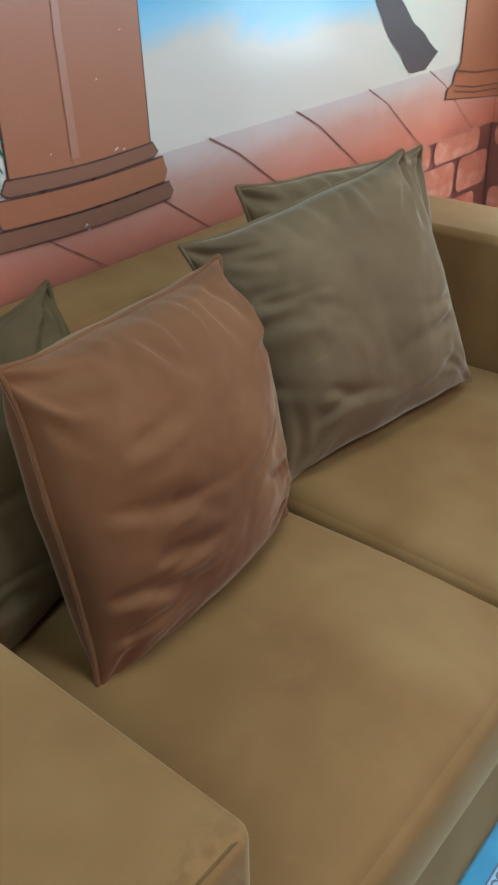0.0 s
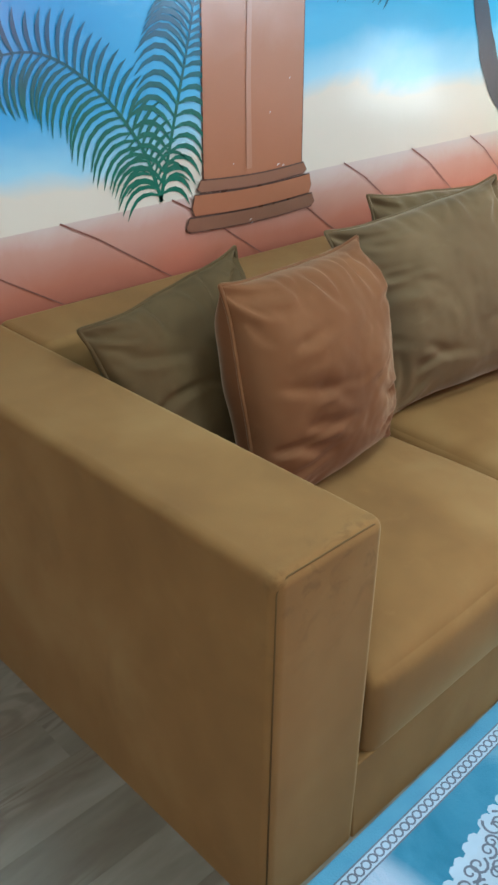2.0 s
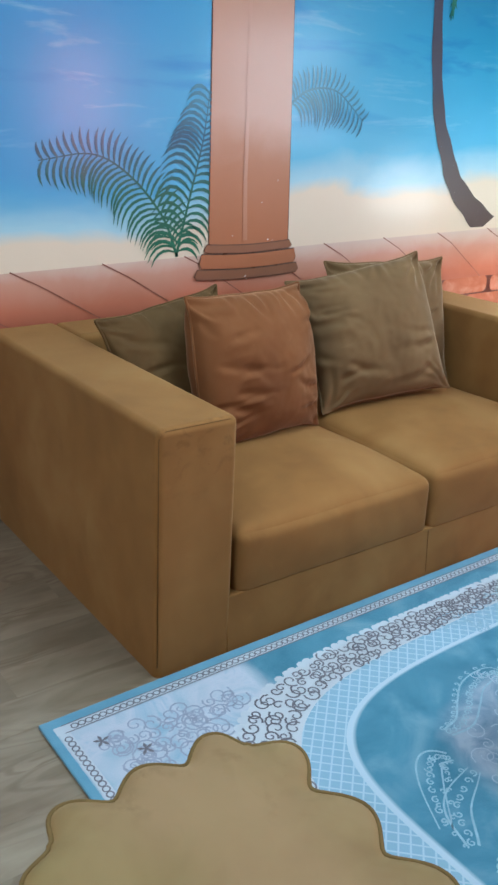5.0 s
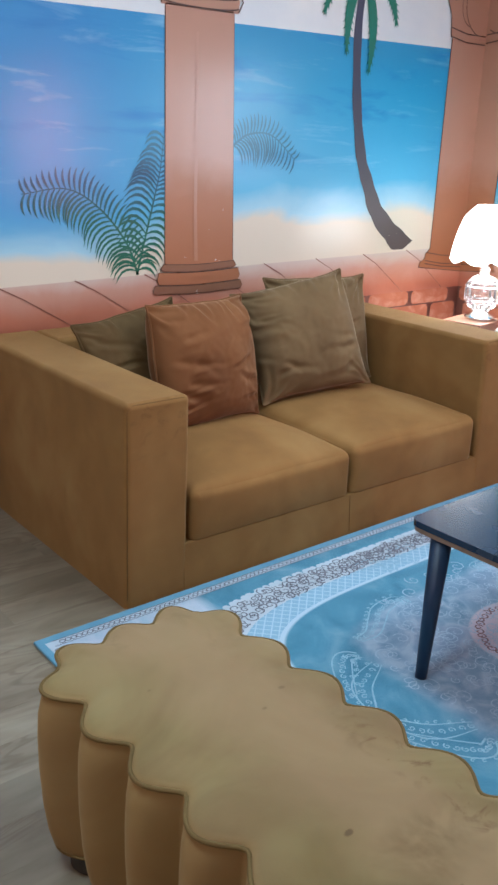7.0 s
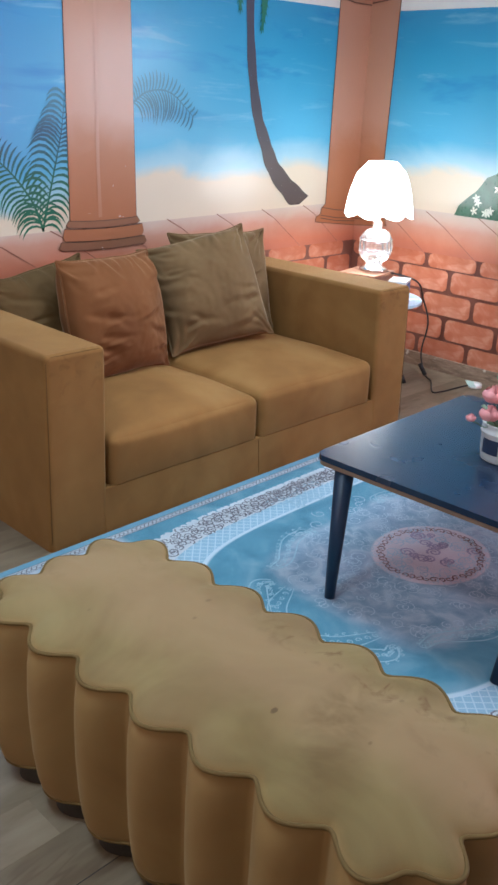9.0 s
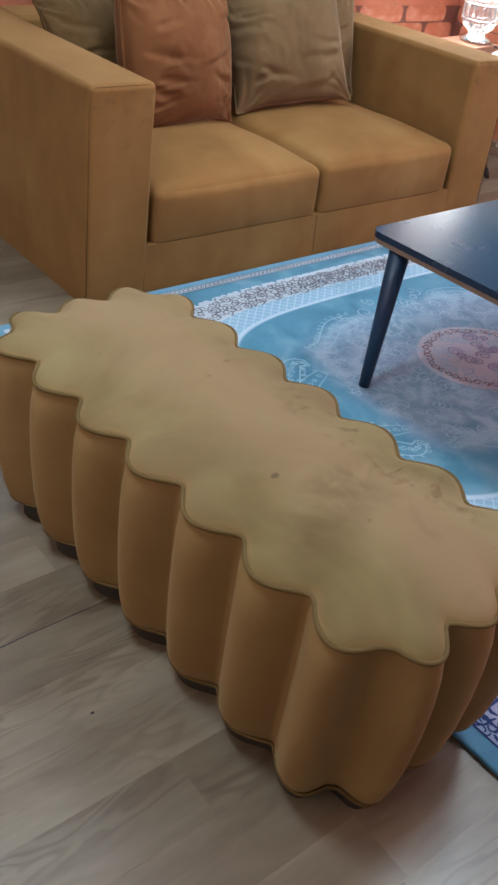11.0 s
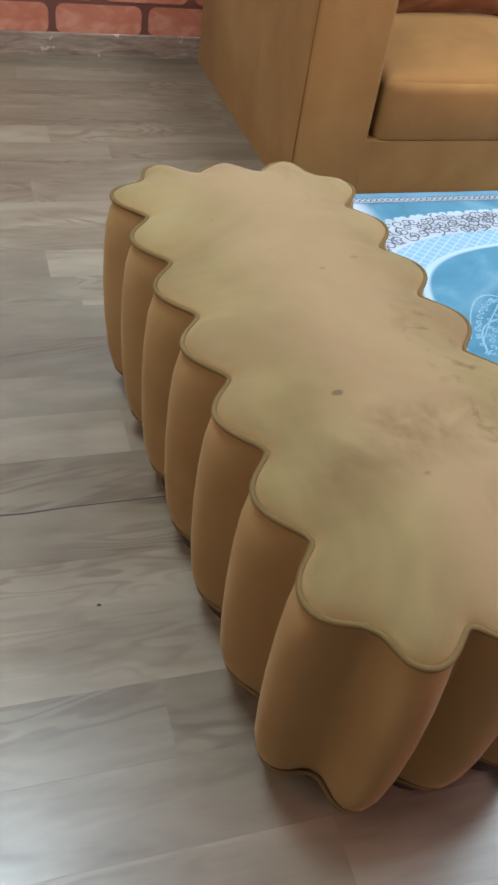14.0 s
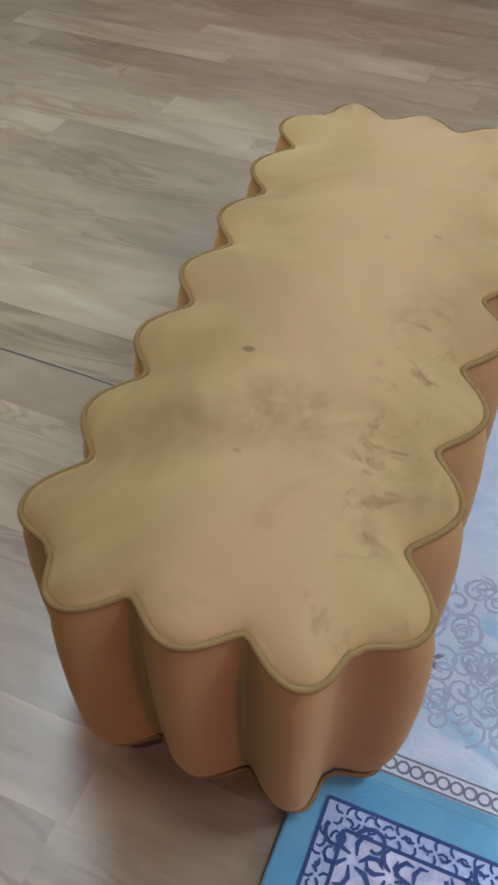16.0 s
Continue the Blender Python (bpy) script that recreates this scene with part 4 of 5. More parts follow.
pillow("cushion", "olive velvet cushion slumped into the sofa corner, shade in its colour", (0.192, 0.734, 0.742), (0.692, 0.823, 0.798), (0.72, 0.66, 0.375), (0.262, 0.56, 0.37), 0.16, M_OLIVE_SHADED, 21)


# ---- scalloped bench ----
def bench():
    b = thing("scalloped_bench", "mustard velvet bench with scalloped lobes and piping", "bench", pose(-0.384, -1.228, 0, 0, 0, 3.0))
    side_n, end_n = 7, 3

    def outline(hw, hl, depth_side, depth_end, inset, per=18, soft=0.06):
        """Lobes round a rectangle; the corner notches are drawn in a little."""
        pts = []
        corners = [(-hw, -hl), (hw, -hl), (hw, hl), (-hw, hl)]
        counts = [end_n, side_n, end_n, side_n]
        for k in range(4):
            a, c = Vector(corners[k]), Vector(corners[(k + 1) % 4])
            d = (c - a) / counts[k]
            out = Vector((d.y, -d.x)).normalized()
            dep = depth_end if k % 2 == 0 else depth_side
            for m in range(counts[k]):
                for q in range(per):
                    t = q / per
                    bulge = (math.sqrt(math.sin(math.pi * t) ** 2 + soft) - math.sqrt(soft)) / (math.sqrt(1 + soft) - math.sqrt(soft))
                    p = a + d * (m + t) + out * (bulge * dep)
                    near = min(m + t, counts[k] - m - t)
                    pull = inset * math.exp(-(near / 0.21) ** 2)
                    p = p - Vector((math.copysign(pull, p.x), math.copysign(pull * 1.1, p.y)))
                    # one long side runs slightly out of square
                    pts.append(Vector((p.x * (1 + 0.055 * p.y) if p.x < 0 else p.x, p.y)))
        return pts

    top = outline(0.186, 0.524, 0.043, 0.037, 0.0175)
    n = len(top)
    # upright lobes, full in the middle and gathered under the piped rim and at the foot seam
    bm = bmesh.new()
    rings = []
    for z, hw, hl, ds, de in ((0.046, 0.174, 0.495, 0.034, 0.032), (0.050, 0.182, 0.503, 0.037, 0.035), (0.064, 0.184, 0.506, 0.043, 0.040),
                              (0.10, 0.185, 0.510, 0.050, 0.046), (0.16, 0.186, 0.515, 0.055, 0.050), (0.24, 0.186, 0.519, 0.058, 0.052),
                              (0.31, 0.186, 0.521, 0.057, 0.051), (0.36, 0.186, 0.522, 0.053, 0.047), (0.388, 0.185, 0.522, 0.047, 0.041), (0.404, 0.182, 0.519, 0.041, 0.035)):
        rings.append([bm.verts.new((p.x, p.y, z)) for p in outline(hw, hl, ds, de, 0.025, soft=0.008)])
    for a, c in zip(rings, rings[1:]):
        for i in range(n):
            bm.faces.new((a[i], a[(i + 1) % n], c[(i + 1) % n], c[i]))
    bm.faces.new(rings[0][::-1])
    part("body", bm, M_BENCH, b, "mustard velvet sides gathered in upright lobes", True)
    # padded top: low at the piping, gently crowned, with a dip running in from each notch
    bm = bmesh.new()
    rings = []
    for s in (1.0, 0.988, 0.972, 0.952, 0.925, 0.89, 0.85, 0.80, 0.74, 0.67, 0.58, 0.48, 0.36, 0.24, 0.12, 0.03):
        ring = []
        for p in top:
            core = Vector((max(-0.05, min(0.05, p.x)), max(-0.37, min(0.37, p.y)))) * 0.9
            q = core + (p - core) * s
            far = min((q - o).length for o in top)
            rise = 0.016 * (1 - math.exp(-far / 0.013)) + 0.022 * (1 - math.exp(-(far / 0.085) ** 1.3))
            soft = min(1, far / 0.05)
            wv = noise.noise(Vector((q.x * 7, q.y * 7, 1.0))) * 0.004 + noise.noise(Vector((q.x * 22, q.y * 15, 4.0))) * 0.0014
            worn = math.exp(-((q.y + 0.23 + 0.25 * q.x) / 0.035) ** 2) * 0.006 + math.exp(-((q.x - 0.15) / 0.05) ** 2 - ((q.y + 0.28) / 0.05) ** 2) * 0.008
            pucker = 0.0045 * math.exp(-((q.x - 0.13) / 0.05) ** 2) * abs(noise.noise(Vector((q.x * 30, q.y * 24, 7.0))))
            across = abs(((q.y + 0.524) / 0.14971) % 1.0 - 0.5) * 2
            dip = 0.010 * max(0.0, across - 0.55) / 0.45 * math.exp(-((0.19 - abs(q.x)) / 0.045) ** 2) if abs(q.y) < 0.47 else 0.0
            ring.append(bm.verts.new((q.x, q.y, 0.407 + rise + (wv - worn - pucker - dip) * soft)))
        rings.append(ring)
    for a, c in zip(rings, rings[1:]):
        for i in range(n):
            bm.faces.new((a[i], a[(i + 1) % n], c[(i + 1) % n], c[i]))
    bm.faces.new(rings[-1])
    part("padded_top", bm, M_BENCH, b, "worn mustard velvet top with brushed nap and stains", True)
    part("piping", tube([(p.x, p.y, 0.409) for p in top], 0.0041, 8, True), M_PIPING, b, "dark mustard piping", True)
    part("piping", tube([(p.x, p.y, 0.051) for p in outline(0.186, 0.507, 0.034, 0.032, 0.025, soft=0.01)], 0.0034, 6, True), M_PIPING, b, "dark mustard piping", True)
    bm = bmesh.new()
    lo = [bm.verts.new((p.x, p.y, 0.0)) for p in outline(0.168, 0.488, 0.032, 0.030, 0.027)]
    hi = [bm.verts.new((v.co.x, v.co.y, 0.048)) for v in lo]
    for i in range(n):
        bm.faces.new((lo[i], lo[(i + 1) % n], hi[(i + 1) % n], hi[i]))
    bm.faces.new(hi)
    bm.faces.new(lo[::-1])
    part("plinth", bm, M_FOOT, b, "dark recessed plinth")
    return b


bench()


# ---- rugs ----
def bead_chain(fl, a, b, size):
    a, b = Vector(a), Vector(b)
    n = max(2, int((b - a).length / size))
    d = (b - a) / n
    o = Vector((-d.y, d.x)) * 0.5
    for i in range(n):
        c = a + d * (i + 0.5)
        ring = [c + d * 0.46 * math.cos(radians(q)) + o * 0.9 * math.sin(radians(q)) for q in range(0, 361, 40)]
        fl.stroke([(p.x, p.y) for p in ring], 0.0035)


def curl(fl, x, y, r, a0, turns, hand, w):
    pts = []
    for i in range(15):
        t = i / 14
        a = a0 + hand * turns * 2 * math.pi * t
        q = r * (1 - 0.82 * t)
        pts.append((x + q * math.cos(a), y + q * math.sin(a)))
    fl.stroke(pts, w, w * 0.7)


def large_rug():
    rug = thing("large_rug", "pale-blue and white patterned rug with central medallion", "rug", pose(0.93, -0.838, 0, 0, 0, 0.8))
    part("woven_field", box(-1.25, 1.25, -0.815, 0.830, 0.001, 0.0115, 0.004, 2), M_RUG, rug)
    rng = random.Random(17)
    place = lambda z: (lambda u, v: (u, v, z))
    white = Flat(place(0.0122))
    for x0, y0, x1, y1 in ((-1.228, 0.782, 1.228, 0.782), (-1.228, -0.782, 1.228, -0.782), (-1.212, -0.796, -1.212, 0.796), (1.212, -0.796, 1.212, 0.796)):
        white.stroke([(x0, y0), (x1, y1)], 0.026)
    white.build("woven_border", M_MOTIF_WHITE, rug)
    dark = Flat(place(0.0128))
    for s in (1, -1):
        bead_chain(dark, (-1.19, 0.782 * s), (1.19, 0.782 * s), 0.018)
        bead_chain(dark, (1.212 * s, -0.755), (1.212 * s, 0.755), 0.018)
        for e in (0.796, 0.768):
            dark.stroke([(-1.21, e * s), (1.21, e * s)], 0.003)
    tagged(dark.build("woven_chain", M_MOTIF_DARK, rug), kind="stuff")

    def oval(r, a):
        c, s = math.cos(a), math.sin(a)
        k = (abs(c) ** 4 + abs(s / 0.70) ** 4) ** -0.25
        return c * k * r, s * k * r

    scroll, edge = Flat(place(0.0124)), Flat(place(0.0122))
    for i in range(230):
        a = 2 * math.pi * i / 230 + rng.uniform(-0.01, 0.01)
        for r in (0.885, 0.928, 0.972):
            x, y = oval(r + rng.uniform(-0.012, 0.012), a)
            curl(scroll, x, y, rng.uniform(0.015, 0.024), rng.uniform(0, 6.3), rng.uniform(0.9, 1.5), rng.choice((1, -1)), 0.0052)
        x, y = oval(1.0, a)
        edge.field([(x + 0.014 * math.cos(radians(q)), y + 0.014 * math.sin(radians(q))) for q in range(0, 360, 45)])
    tagged(edge.build("woven_scallop", M_MOTIF_WHITE, rug), kind="stuff")
    tagged(scroll.build("woven_scroll", M_MOTIF_DARK, rug), kind="stuff")
    pale, faint, grey = Flat(place(0.0122)), Flat(place(0.0120)), Flat(place(0.0121))
    for sx in (1, -1):
        for sy in (1, -1):
            # feathered paisley sprays inside the field
            for spine in (((-0.474, 0.286), (-0.409, 0.292), (-0.345, 0.335), (-0.285, 0.373), (-0.206, 0.383), (-0.196, 0.348)), ((-0.535, 0.229), (-0.577, 0.245), (-0.631, 0.192), (-0.698, 0.089)), ((-0.686, -0.03), (-0.63, -0.12), (-0.52, -0.17)), ((-0.06, 0.52), (-0.04, 0.60), (-0.16, 0.62))):
                line = [(-sx * p.x, sy * p.y) for p in smooth_line([(x, y, 0) for x, y in spine], 13)]
                m = len(line)
                left, right = [], []
                for q in range(m):
                    d = Vector(line[min(m - 1, q + 1)]) - Vector(line[max(0, q - 1)])
                    o = Vector((-d.y, d.x)).normalized() * (0.012 + 0.016 * math.sin(math.pi * q / m))
                    left.append(tuple(Vector(line[q]) + o))
                    right.append(tuple(Vector(line[q]) - o))
                    if q % 3 == 1:
                        curl(pale, line[q][0], line[q][1], 0.010, rng.uniform(0, 6.3), 1.1, 1, 0.004)
                    if q % 4 == 0:
                        curl(pale, *(Vector(line[q]) + o * 1.35), 0.007, rng.uniform(0, 6.3), 0.9, 1, 0.004)
                for edge_line in (left, right):
                    pale.stroke(edge_line, 0.006, 0.003)
            for k in range(95):
                r, a = rng.uniform(0.10, 0.52), rng.uniform(0.0, math.pi / 2)
                curl(faint, sx * r * math.cos(a), sy * r * 0.9 * math.sin(a), rng.uniform(0.014, 0.034), rng.uniform(0, 6.3), 1.2, rng.choice((1, -1)), 0.0036)
            for k in range(120):
                x, y = rng.uniform(0.80, 1.17), rng.uniform(0.46, 0.71)
                if (x ** 4 + (y / 0.70) ** 4) > 1.10:
                    curl(grey, sx * x, sy * y, rng.uniform(0.014, 0.036), rng.uniform(0, 6.3), 1.3, rng.choice((1, -1)), 0.0046)
    tagged(pale.build("woven_plume", M_MOTIF_PALE, rug), kind="stuff")
    tagged(faint.build("woven_curl", M_MOTIF_BLUE, rug), kind="stuff")
    tagged(grey.build("woven_curl", M_MOTIF_GREY, rug), kind="stuff")
    sprig = Flat(place(0.0126))
    for sx in (1, -1):
        for k in range(20):
            x, y = sx * rng.uniform(1.05, 1.17), rng.uniform(-0.70, 0.70)
            for j in range(5):
                a = radians(72 * j + rng.uniform(0, 30))
                sprig.stroke([(x, y), (x + 0.012 * math.cos(a), y + 0.012 * math.sin(a)), (x + 0.02 * math.cos(a), y + 0.02 * math.sin(a))], 0.003, 0.002, 0.014)
    rose = Flat(place(0.0125))
    for k in range(16):
        x, y = rng.uniform(-0.13, 0.13), rng.uniform(-0.11, 0.11)
        curl(rose, x, y, rng.uniform(0.016, 0.032), rng.uniform(0, 6.3), 1.6, rng.choice((1, -1)), 0.008)
    tagged(rose.build("woven_rose", M_MOTIF_MAUVE, rug), kind="stuff")
    tagged(sprig.build("woven_sprig", M_MOTIF_DARK, rug), kind="stuff")
    ring = Flat(place(0.0126))
    for k in range(44):
        a = 2 * math.pi * k / 44
        curl(ring, 0.185 * math.cos(a), 0.160 * math.sin(a), rng.uniform(0.012, 0.017), rng.uniform(0, 6.3), 1.1, rng.choice((1, -1)), 0.005)
    tagged(ring.build("woven_medallion", M_MOTIF_BROWN, rug), kind="stuff")


def small_rug():
    rug = thing("small_rug", "blue bordered rug with navy flowers on pale ground", "rug", pose(0.625, -2.252, 0, 0, 0, 1.0))
    part("woven_field", box(-0.85, 0.85, -0.6, 0.6, 0.001, 0.0115, 0.004, 2), M_RUG2, rug)
    rng = random.Random(23)
    fl = Flat(lambda u, v: (u, v, 0.0124))
    for e in (0.043, 0.075):
        for s in (1, -1):
            fl.stroke([(-0.85 + e, s * (0.6 - e)), (0.85 - e, s * (0.6 - e))], 0.005)
            fl.stroke([(s * (0.85 - e), -0.6 + e), (s * (0.85 - e), 0.6 - e)], 0.005)

    def flower(x, y, r, petals):
        a0 = rng.uniform(0, 6)
        for j in range(petals):
            a = a0 + 2 * math.pi * j / petals
            fl.stroke([(x + r * 0.2 * math.cos(a), y + r * 0.2 * math.sin(a)), (x + r * 0.55 * math.cos(a + 0.45), y + r * 0.55 * math.sin(a + 0.45)), (x + r * 0.85 * math.cos(a + 0.3), y + r * 0.85 * math.sin(a + 0.3)), (x + r * math.cos(a), y + r * math.sin(a))], 0.003, 0.002, r * 0.30)

    n = 66
    for i in range(n):
        x = -0.78 + 1.56 * i / n
        for s in (1, -1):
            flower(x, s * 0.541, 0.017, 4)
    for i in range(46):
        for s in (1, -1):
            flower(s * 0.791, -0.53 + 1.06 * i / 46, 0.017, 4)
    for k in range(760):
        x, y = rng.uniform(-0.765, 0.765), rng.uniform(-0.515, 0.515)
        flower(x, y, rng.uniform(0.020, 0.040), rng.choice((5, 6, 7)))
        curl(fl, x + rng.uniform(-0.04, 0.04), y + rng.uniform(-0.04, 0.04), rng.uniform(0.015, 0.03), rng.uniform(0, 6), 0.8, rng.choice((1, -1)), 0.006)
    tagged(fl.build("woven_flower", M_MOTIF_NAVY, rug), kind="stuff")


large_rug()
small_rug()


# ---- coffee table with flowers ----
def coffee_table():
    t = thing("coffee_table", "low navy coffee table with tapered splayed legs", "table", pose(0.484, -0.672, 0.0115, 0, 0, 1.5))
    L, D = 0.86, 0.80
    bm = box(0, L, -D, 0, 0.412, 0.430)
    es = [e for e in bm.edges if abs(e.verts[0].co.z - e.verts[1].co.z) > 0.005]
    bmesh.ops.bevel(bm, geom=es, offset=0.035, segments=6, profile=0.5, affect="EDGES")
    top = part("tabletop", bm, M_NAVY, t, "dark navy glossy tabletop")
    bm = box(0.003, L - 0.003, -D + 0.003, -0.003, 0.398, 0.4125)
    es = [e for e in bm.edges if abs(e.verts[0].co.z - e.verts[1].co.z) > 0.005]
    bmesh.ops.bevel(bm, geom=es, offset=0.035, segments=6, profile=0.5, affect="EDGES")
    part("board_edge", bm, M_PLY, top, "brown board underside edge")
    for sx, sy in ((0, 0), (1, 0), (0, 1), (1, 1)):
        cx, cy = (0.042, L - 0.042)[sx], (-0.085, -D + 0.085)[sy]
        ox, oy = (-0.07, 0.07)[sx], (-0.035, 0.035)[sy]
        part("leg", tube([(cx, cy, 0.400), (cx + ox * 0.5, cy + oy * 0.5, 0.2), (cx + ox, cy + oy, 0.0)], lambda q: 0.030 - 0.014 * q, 16), M_NAVY_WOOD, t, "", True)
    return t


coffee_table()


def flower_pot():
    p = thing("flower_pot", "white enamel pot of pink artificial roses on the table", "flower pot", pose(0.885, -1.06, 0.4415))
    part("pot", lathe([(0.058, 0.0), (0.064, 0.004), (0.068, 0.03), (0.070, 0.085), (0.073, 0.088), (0.073, 0.094), (0.070, 0.097), (0.070, 0.112), (0.072, 0.115), (0.070, 0.118), (0.066, 0.116), (0.064, 0.09)], 36), M_WHITE, p, "", True)
    bm = bmesh.new()
    vs = [[bm.verts.new((0.0712 * math.cos(radians(a)), 0.0712 * math.sin(radians(a)), z)) for a in range(150, 196, 5)] for z in (0.03, 0.075)]
    for i in range(len(vs[0]) - 1):
        bm.faces.new((vs[0][i], vs[0][i + 1], vs[1][i + 1], vs[1][i]))
    part("label", bm, M_LABEL, p, "dark blue label")
    part("moss", lathe([(0.064, 0.095), (0.055, 0.115), (0.03, 0.124), (0.0005, 0.126)], 20), M_GREEN, p, "", True)
    rng = random.Random(5)
    for k, (x, y, z, r) in enumerate(((-0.075, 0.02, 0.155, 0.030), (-0.035, -0.02, 0.175, 0.033), (-0.01, 0.05, 0.19, 0.034), (0.05, 0.0, 0.19, 0.032), (0.02, -0.05, 0.165, 0.03), (-0.125, 0.05, 0.145, 0.015), (0.07, 0.05, 0.17, 0.028))):
        part("stem", tube([(x * 0.15, y * 0.15, 0.11), (x * 0.6, y * 0.6, z * 0.75), (x, y, z - r * 0.5)], 0.0022, 6), M_GREEN, p)
        bm = bmesh.new()
        for ring, (rr, tilt, cnt) in enumerate(((0.35, 0.15, 4), (0.65, 0.5, 5), (0.95, 0.95, 6))):
            for j in range(cnt):
                a = 2 * math.pi * j / cnt + ring * 0.6 + rng.uniform(-0.15, 0.15)
                c, s = math.cos(a), math.sin(a)
                g = []
                for v in range(4):
                    row = []
                    for u in range(4):
                        w = (u / 3 - 0.5) * 1.5
                        h = v / 3
                        rad = r * rr * (0.50 + 0.55 * math.sin(math.pi * (0.12 + h * 0.72))) * (1 + 0.10 * tilt * h)
                        aa = a + w * (0.55 + 0.3 * math.sin(math.pi * h))
                        row.append(bm.verts.new((x + rad * math.cos(aa), y + rad * math.sin(aa), z + r * (h * (1.55 - 0.50 * tilt) - 0.62) - 0.12 * r * abs(w) * h)))
                    g.append(row)
                for v in range(3):
                    for u in range(3):
                        bm.faces.new((g[v][u], g[v][u + 1], g[v + 1][u + 1], g[v + 1][u]))
        part("rose", bm, M_PINK, p, "pink rose head", True)
    for k in range(26):
        a, t = rng.uniform(0, 6.3), rng.uniform(0.3, 1.0)
        x, y, z = 0.13 * t * math.cos(a), 0.13 * t * math.sin(a), 0.12 + rng.uniform(0.0, 0.09)
        bm = bmesh.new()
        d = Vector((math.cos(a), math.sin(a), rng.uniform(0.1, 0.9))).normalized()
        o = d.orthogonal().normalized() * 0.010
        vs = [bm.verts.new(Vector((x, y, z)) + w) for w in (Vector((0, 0, 0)), d * 0.018 + o, d * 0.042, d * 0.018 - o)]
        bm.faces.new(vs[:3])
        bm.faces.new((vs[0], vs[2], vs[3]))
        part("leaf", bm, M_SAGE if k % 2 else M_GREEN, p)


flower_pot()


# ---- corner: side table, boxes, lamp, cord ----
def side_table():
    t = thing("side_table", "small round pale-blue side table on chrome legs", "side table", pose(2.30, 0.52, 0))
    part("tabletop", lathe([(0.245, 0.452), (0.252, 0.455), (0.252, 0.467), (0.248, 0.471), (0.0005, 0.471)], 48), M_TABLE_BLUE, t)
    for k in range(3):
        a = radians(-40 + 120 * k)
        c, s = math.cos(a), math.sin(a)
        leg = part("leg", tube([(0.05 * c, 0.05 * s, 0.453), (0.10 * c, 0.10 * s, 0.30), (0.20 * c, 0.20 * s, 0.035)], 0.009, 10), M_CHROME, t, "chrome leg", True)
        part("rubber_foot", tube([(0.198 * c, 0.198 * s, 0.04), (0.214 * c, 0.214 * s, 0.0)], 0.013, 10), M_BLACK, leg, "black rubber tip", True)


def card_box(label, m, sx, sy, sz, body_m, lid_m):
    b = thing("box", label, "box", m)
    part("body", box(-sx / 2, sx / 2, -sy / 2, sy / 2, 0, sz * 0.86, 0.002, 1), body_m, b)
    part("lid", box(-sx / 2 - 0.001, sx / 2 + 0.001, -sy / 2 - 0.001, sy / 2 + 0.001, sz * 0.86, sz, 0.002, 1), lid_m, b)


def table_lamp():
    l = thing("table_lamp", "lit table lamp with scalloped white shade, crystal base", "lamp", pose(2.32, 0.55, 0.601))
    part("foot", lathe([(0.068, 0.0), (0.075, 0.004), (0.075, 0.012), (0.06, 0.02), (0.045, 0.028), (0.036, 0.04), (0.0005, 0.04)], 36), M_CHROME, l, "clear and chrome foot", True)
    cut = lambda i, h: 1.0 + 0.05 * (1 if (i + int(h * 60)) % 2 else -1)
    body = part("crystal_base", lathe([(0.040, 0.04), (0.062, 0.06), (0.078, 0.085), (0.084, 0.11), (0.084, 0.145), (0.074, 0.175), (0.055, 0.20), (0.030, 0.212), (0.0005, 0.212)], 28, facet=cut), M_CRYSTAL, l, "cut crystal globe")
    for z, r in ((0.095, 0.083), (0.16, 0.084)):
        part("band", tube([(r * math.cos(a), r * math.sin(a), z) for a in [2 * math.pi * i / 40 for i in range(40)]], 0.0035, 6, True), M_CHROME, body, "chrome band", True)
    part("neck", lathe([(0.014, 0.212), (0.022, 0.222), (0.026, 0.235), (0.020, 0.248), (0.012, 0.256), (0.012, 0.30), (0.0005, 0.30)], 20), M_CRYSTAL, l, "crystal bead neck", True)
    n = 72
    bm = bmesh.new()
    rings = []
    for k in range(13):
        t = k / 12
        ring = []
        for i in range(n):
            a = 2 * math.pi * i / n
            sc = abs(math.sin(a * 4))
            r = (0.166 + 0.010 * sc * (1 - t) ** 3) * (1 - 0.40 * t ** 1.8) * (1 - 0.28 * max(0, t - 0.8) / 0.2)
            z = 0.295 + 0.245 * t - (1 - t) ** 6 * 0.022 * sc
            ring.append(bm.verts.new((r * math.cos(a), r * math.sin(a), z)))
        rings.append(ring)
    for a, b in zip(rings, rings[1:]):
        for i in range(n):
            bm.faces.new((a[i], a[(i + 1) % n], b[(i + 1) % n], b[i]))
    part("shade", bm, M_SHADE, l, "glowing white scalloped shade", True)


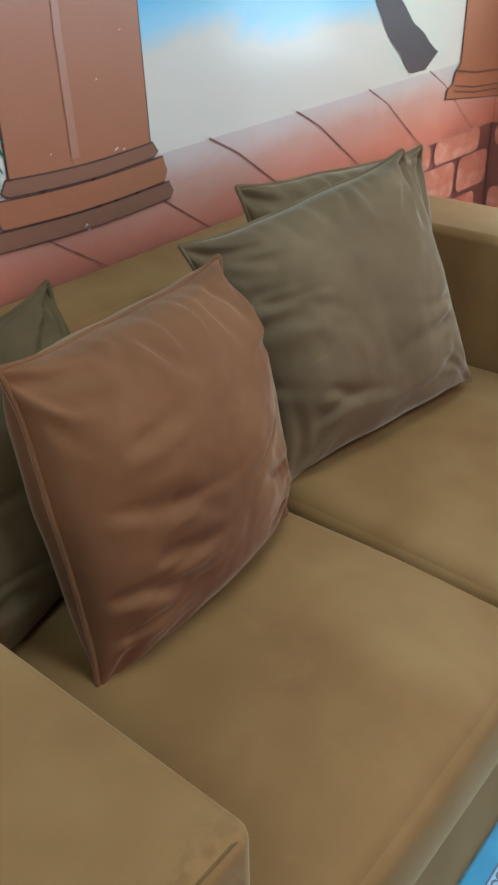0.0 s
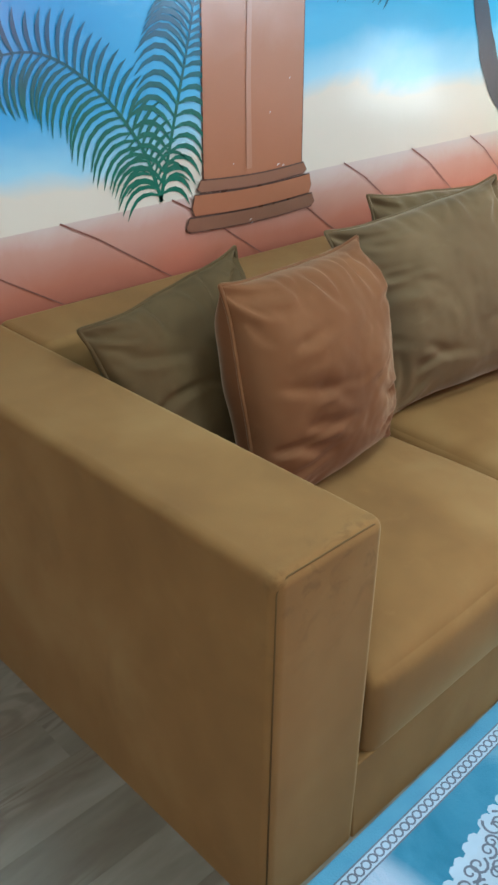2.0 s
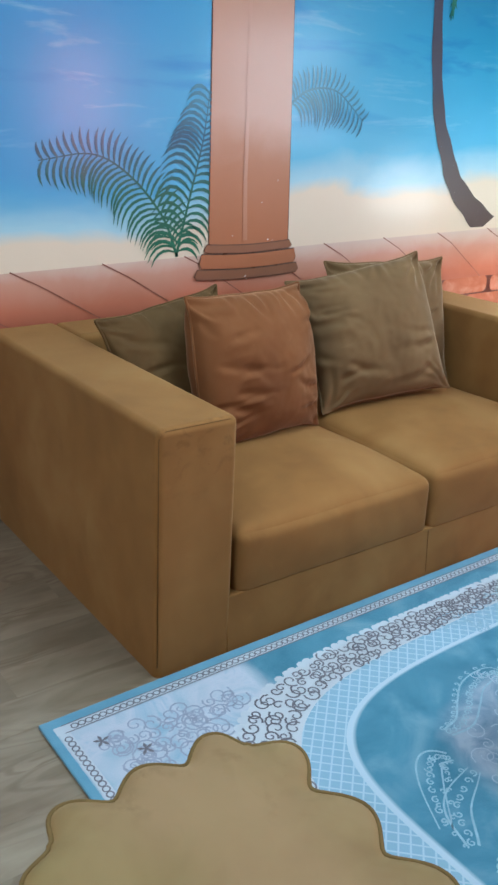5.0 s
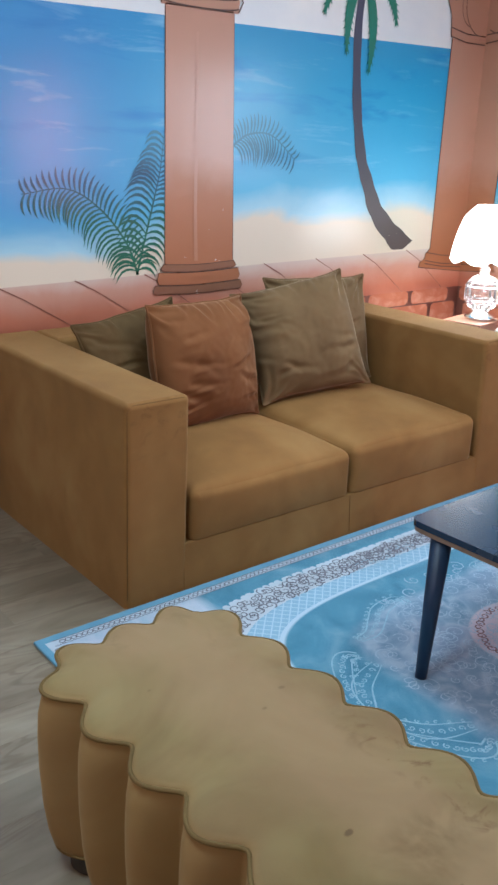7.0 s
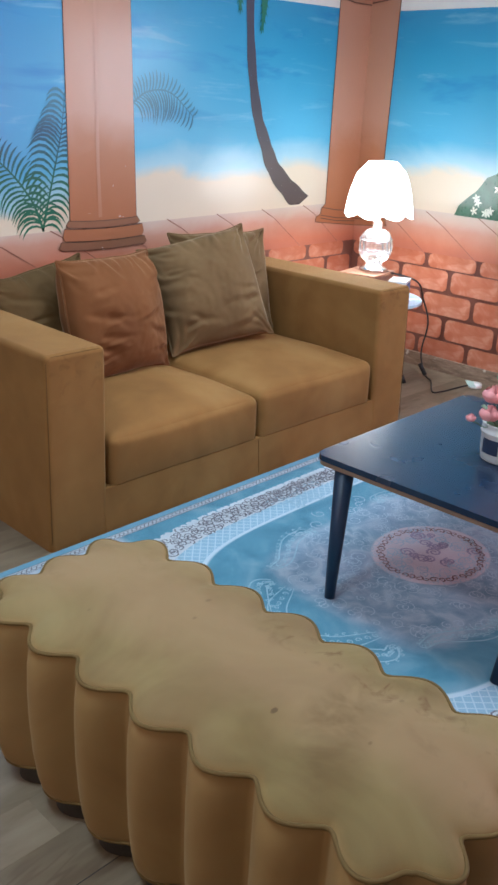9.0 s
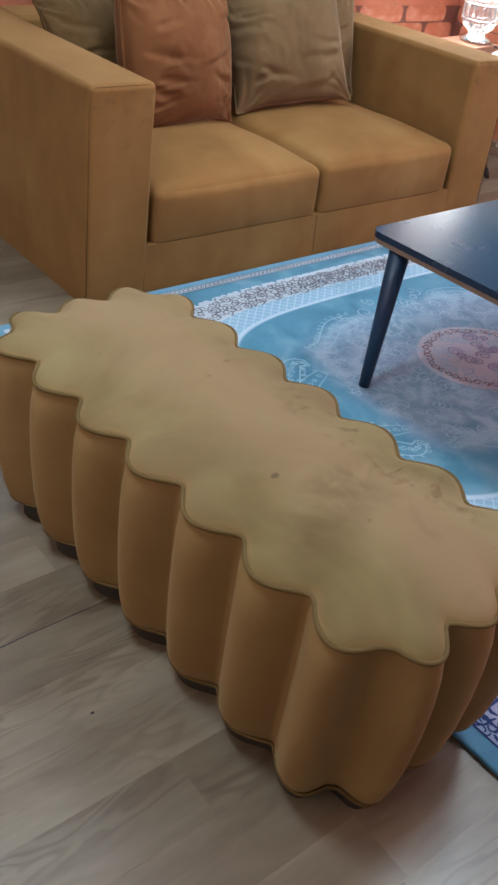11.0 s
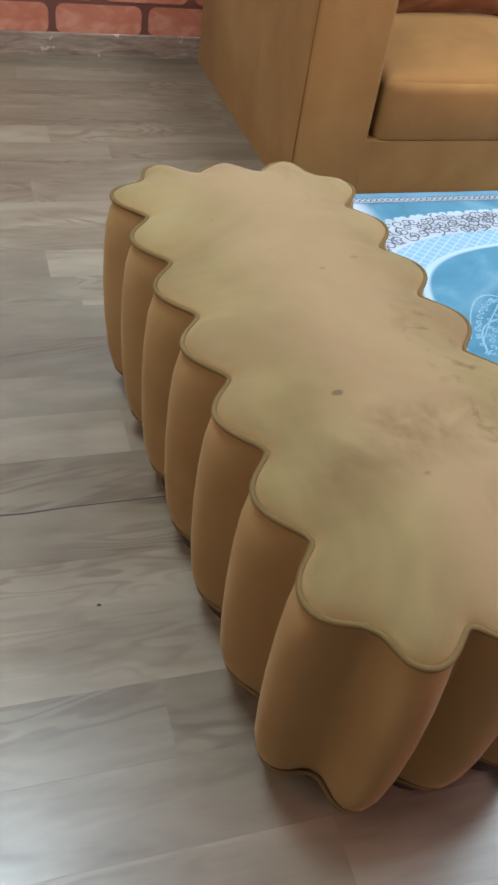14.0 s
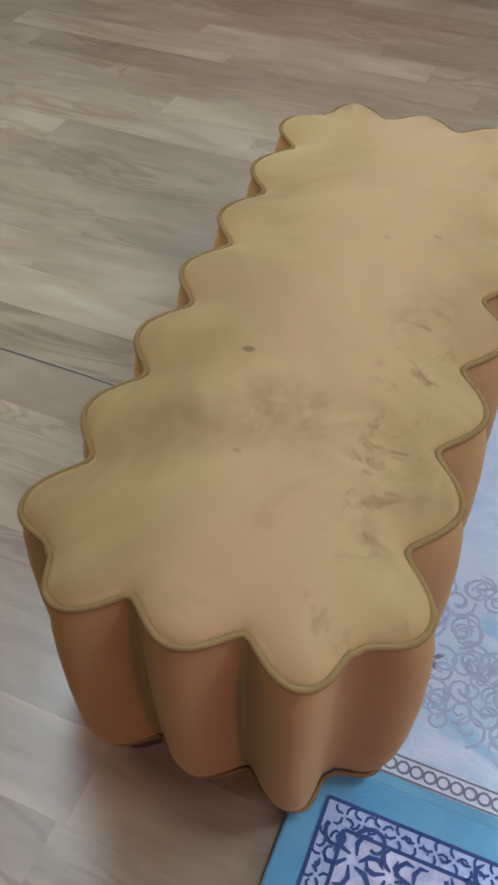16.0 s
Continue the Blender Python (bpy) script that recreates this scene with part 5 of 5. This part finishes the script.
side_table()
card_box("flat brown cardboard box on the side table", pose(2.28, 0.56, 0.4715, 0, 0, 12), 0.24, 0.20, 0.128, M_BOX_BROWN, M_BOX_BROWN)
card_box("small white and blue box on the side table", pose(2.30, 0.365, 0.4715, 0, 0, 25), 0.13, 0.09, 0.115, M_BOX_BLUE, M_WHITE)
table_lamp()
cord = thing("lamp_cord", "thin black lamp cord with inline switch", "cord")
run = smooth_line([(2.34, 0.50, 0.605), (2.50, 0.40, 0.55), (2.60, 0.41, 0.44), (2.62, 0.375, 0.31), (2.625, 0.40, 0.14), (2.64, 0.37, 0.02), (2.60, 0.30, 0.006), (2.44, 0.18, 0.006), (2.50, 0.15, 0.006), (2.60, 0.14, 0.006), (2.72, 0.11, 0.012)], 10)
part("cable", tube(run, 0.0042, 8), M_BLACK, cord, "", True)
part("switch", tube([(2.628, 0.402, 0.075), (2.645, 0.37, 0.015)], 0.012, 8), M_BLACK, cord, "black inline switch", True)
adapter = thing("socket_adapter", "white round extension socket on the floor", "socket", pose(2.71, 0.09, 0))
part("body", lathe([(0.034, 0.0), (0.038, 0.004), (0.036, 0.02), (0.028, 0.026), (0.0005, 0.026)], 28), M_WHITE, adapter, "", True)


# ---- pieces of floor and wall ----
def planks():
    L, Wd = 0.76, 0.124
    rng = random.Random(31)
    bm = box(-L / 2, L / 2, -Wd / 2 + 0.0001, Wd / 2 - 0.0001, -0.0085, 0.0)
    me = bpy.data.meshes.new("plank")
    bm.to_mesh(me)
    bm.free()
    me.materials.append(M_PLANK)
    row = 0
    y = -1.131 + Wd / 2 - 24 * Wd
    while y < WALL_N + 0.05:
        x = WALL_W - rng.uniform(0.0, L)
        while x < WALL_E + L / 2:
            lo, hi = max(x - L / 2, WALL_W - 0.02), min(x + L / 2, WALL_E + 0.02)
            if WALL_S - 0.1 < y and hi - lo > 0.02:
                piece("plank", me, floor, pose((lo + hi) / 2, y, rng.uniform(-0.0002, 0.0001)) @ Matrix.Diagonal(((hi - lo) / L, 1, 1, 1)))
            x += L
        y += Wd


planks()
crack = Flat(lambda u, v: (u, v, 0.0006))
crack.stroke([(-1.25, -1.136), (-1.05, -1.134), (-0.90, -1.1345), (-0.84, -1.137), (-0.76, -1.1335), (-0.56, -1.1335)], 0.0050, 0.0020)
crack.build("open_joint", M_BLACK, floor)
speck = Flat(lambda u, v: (u, v, 0.0006))
speck.field(arc(-0.745, -1.352, 0.004, 0.003, 0, 360, 8)[:-1])
speck.build("dark_speck", M_BLACK, floor)
painted_bricks()
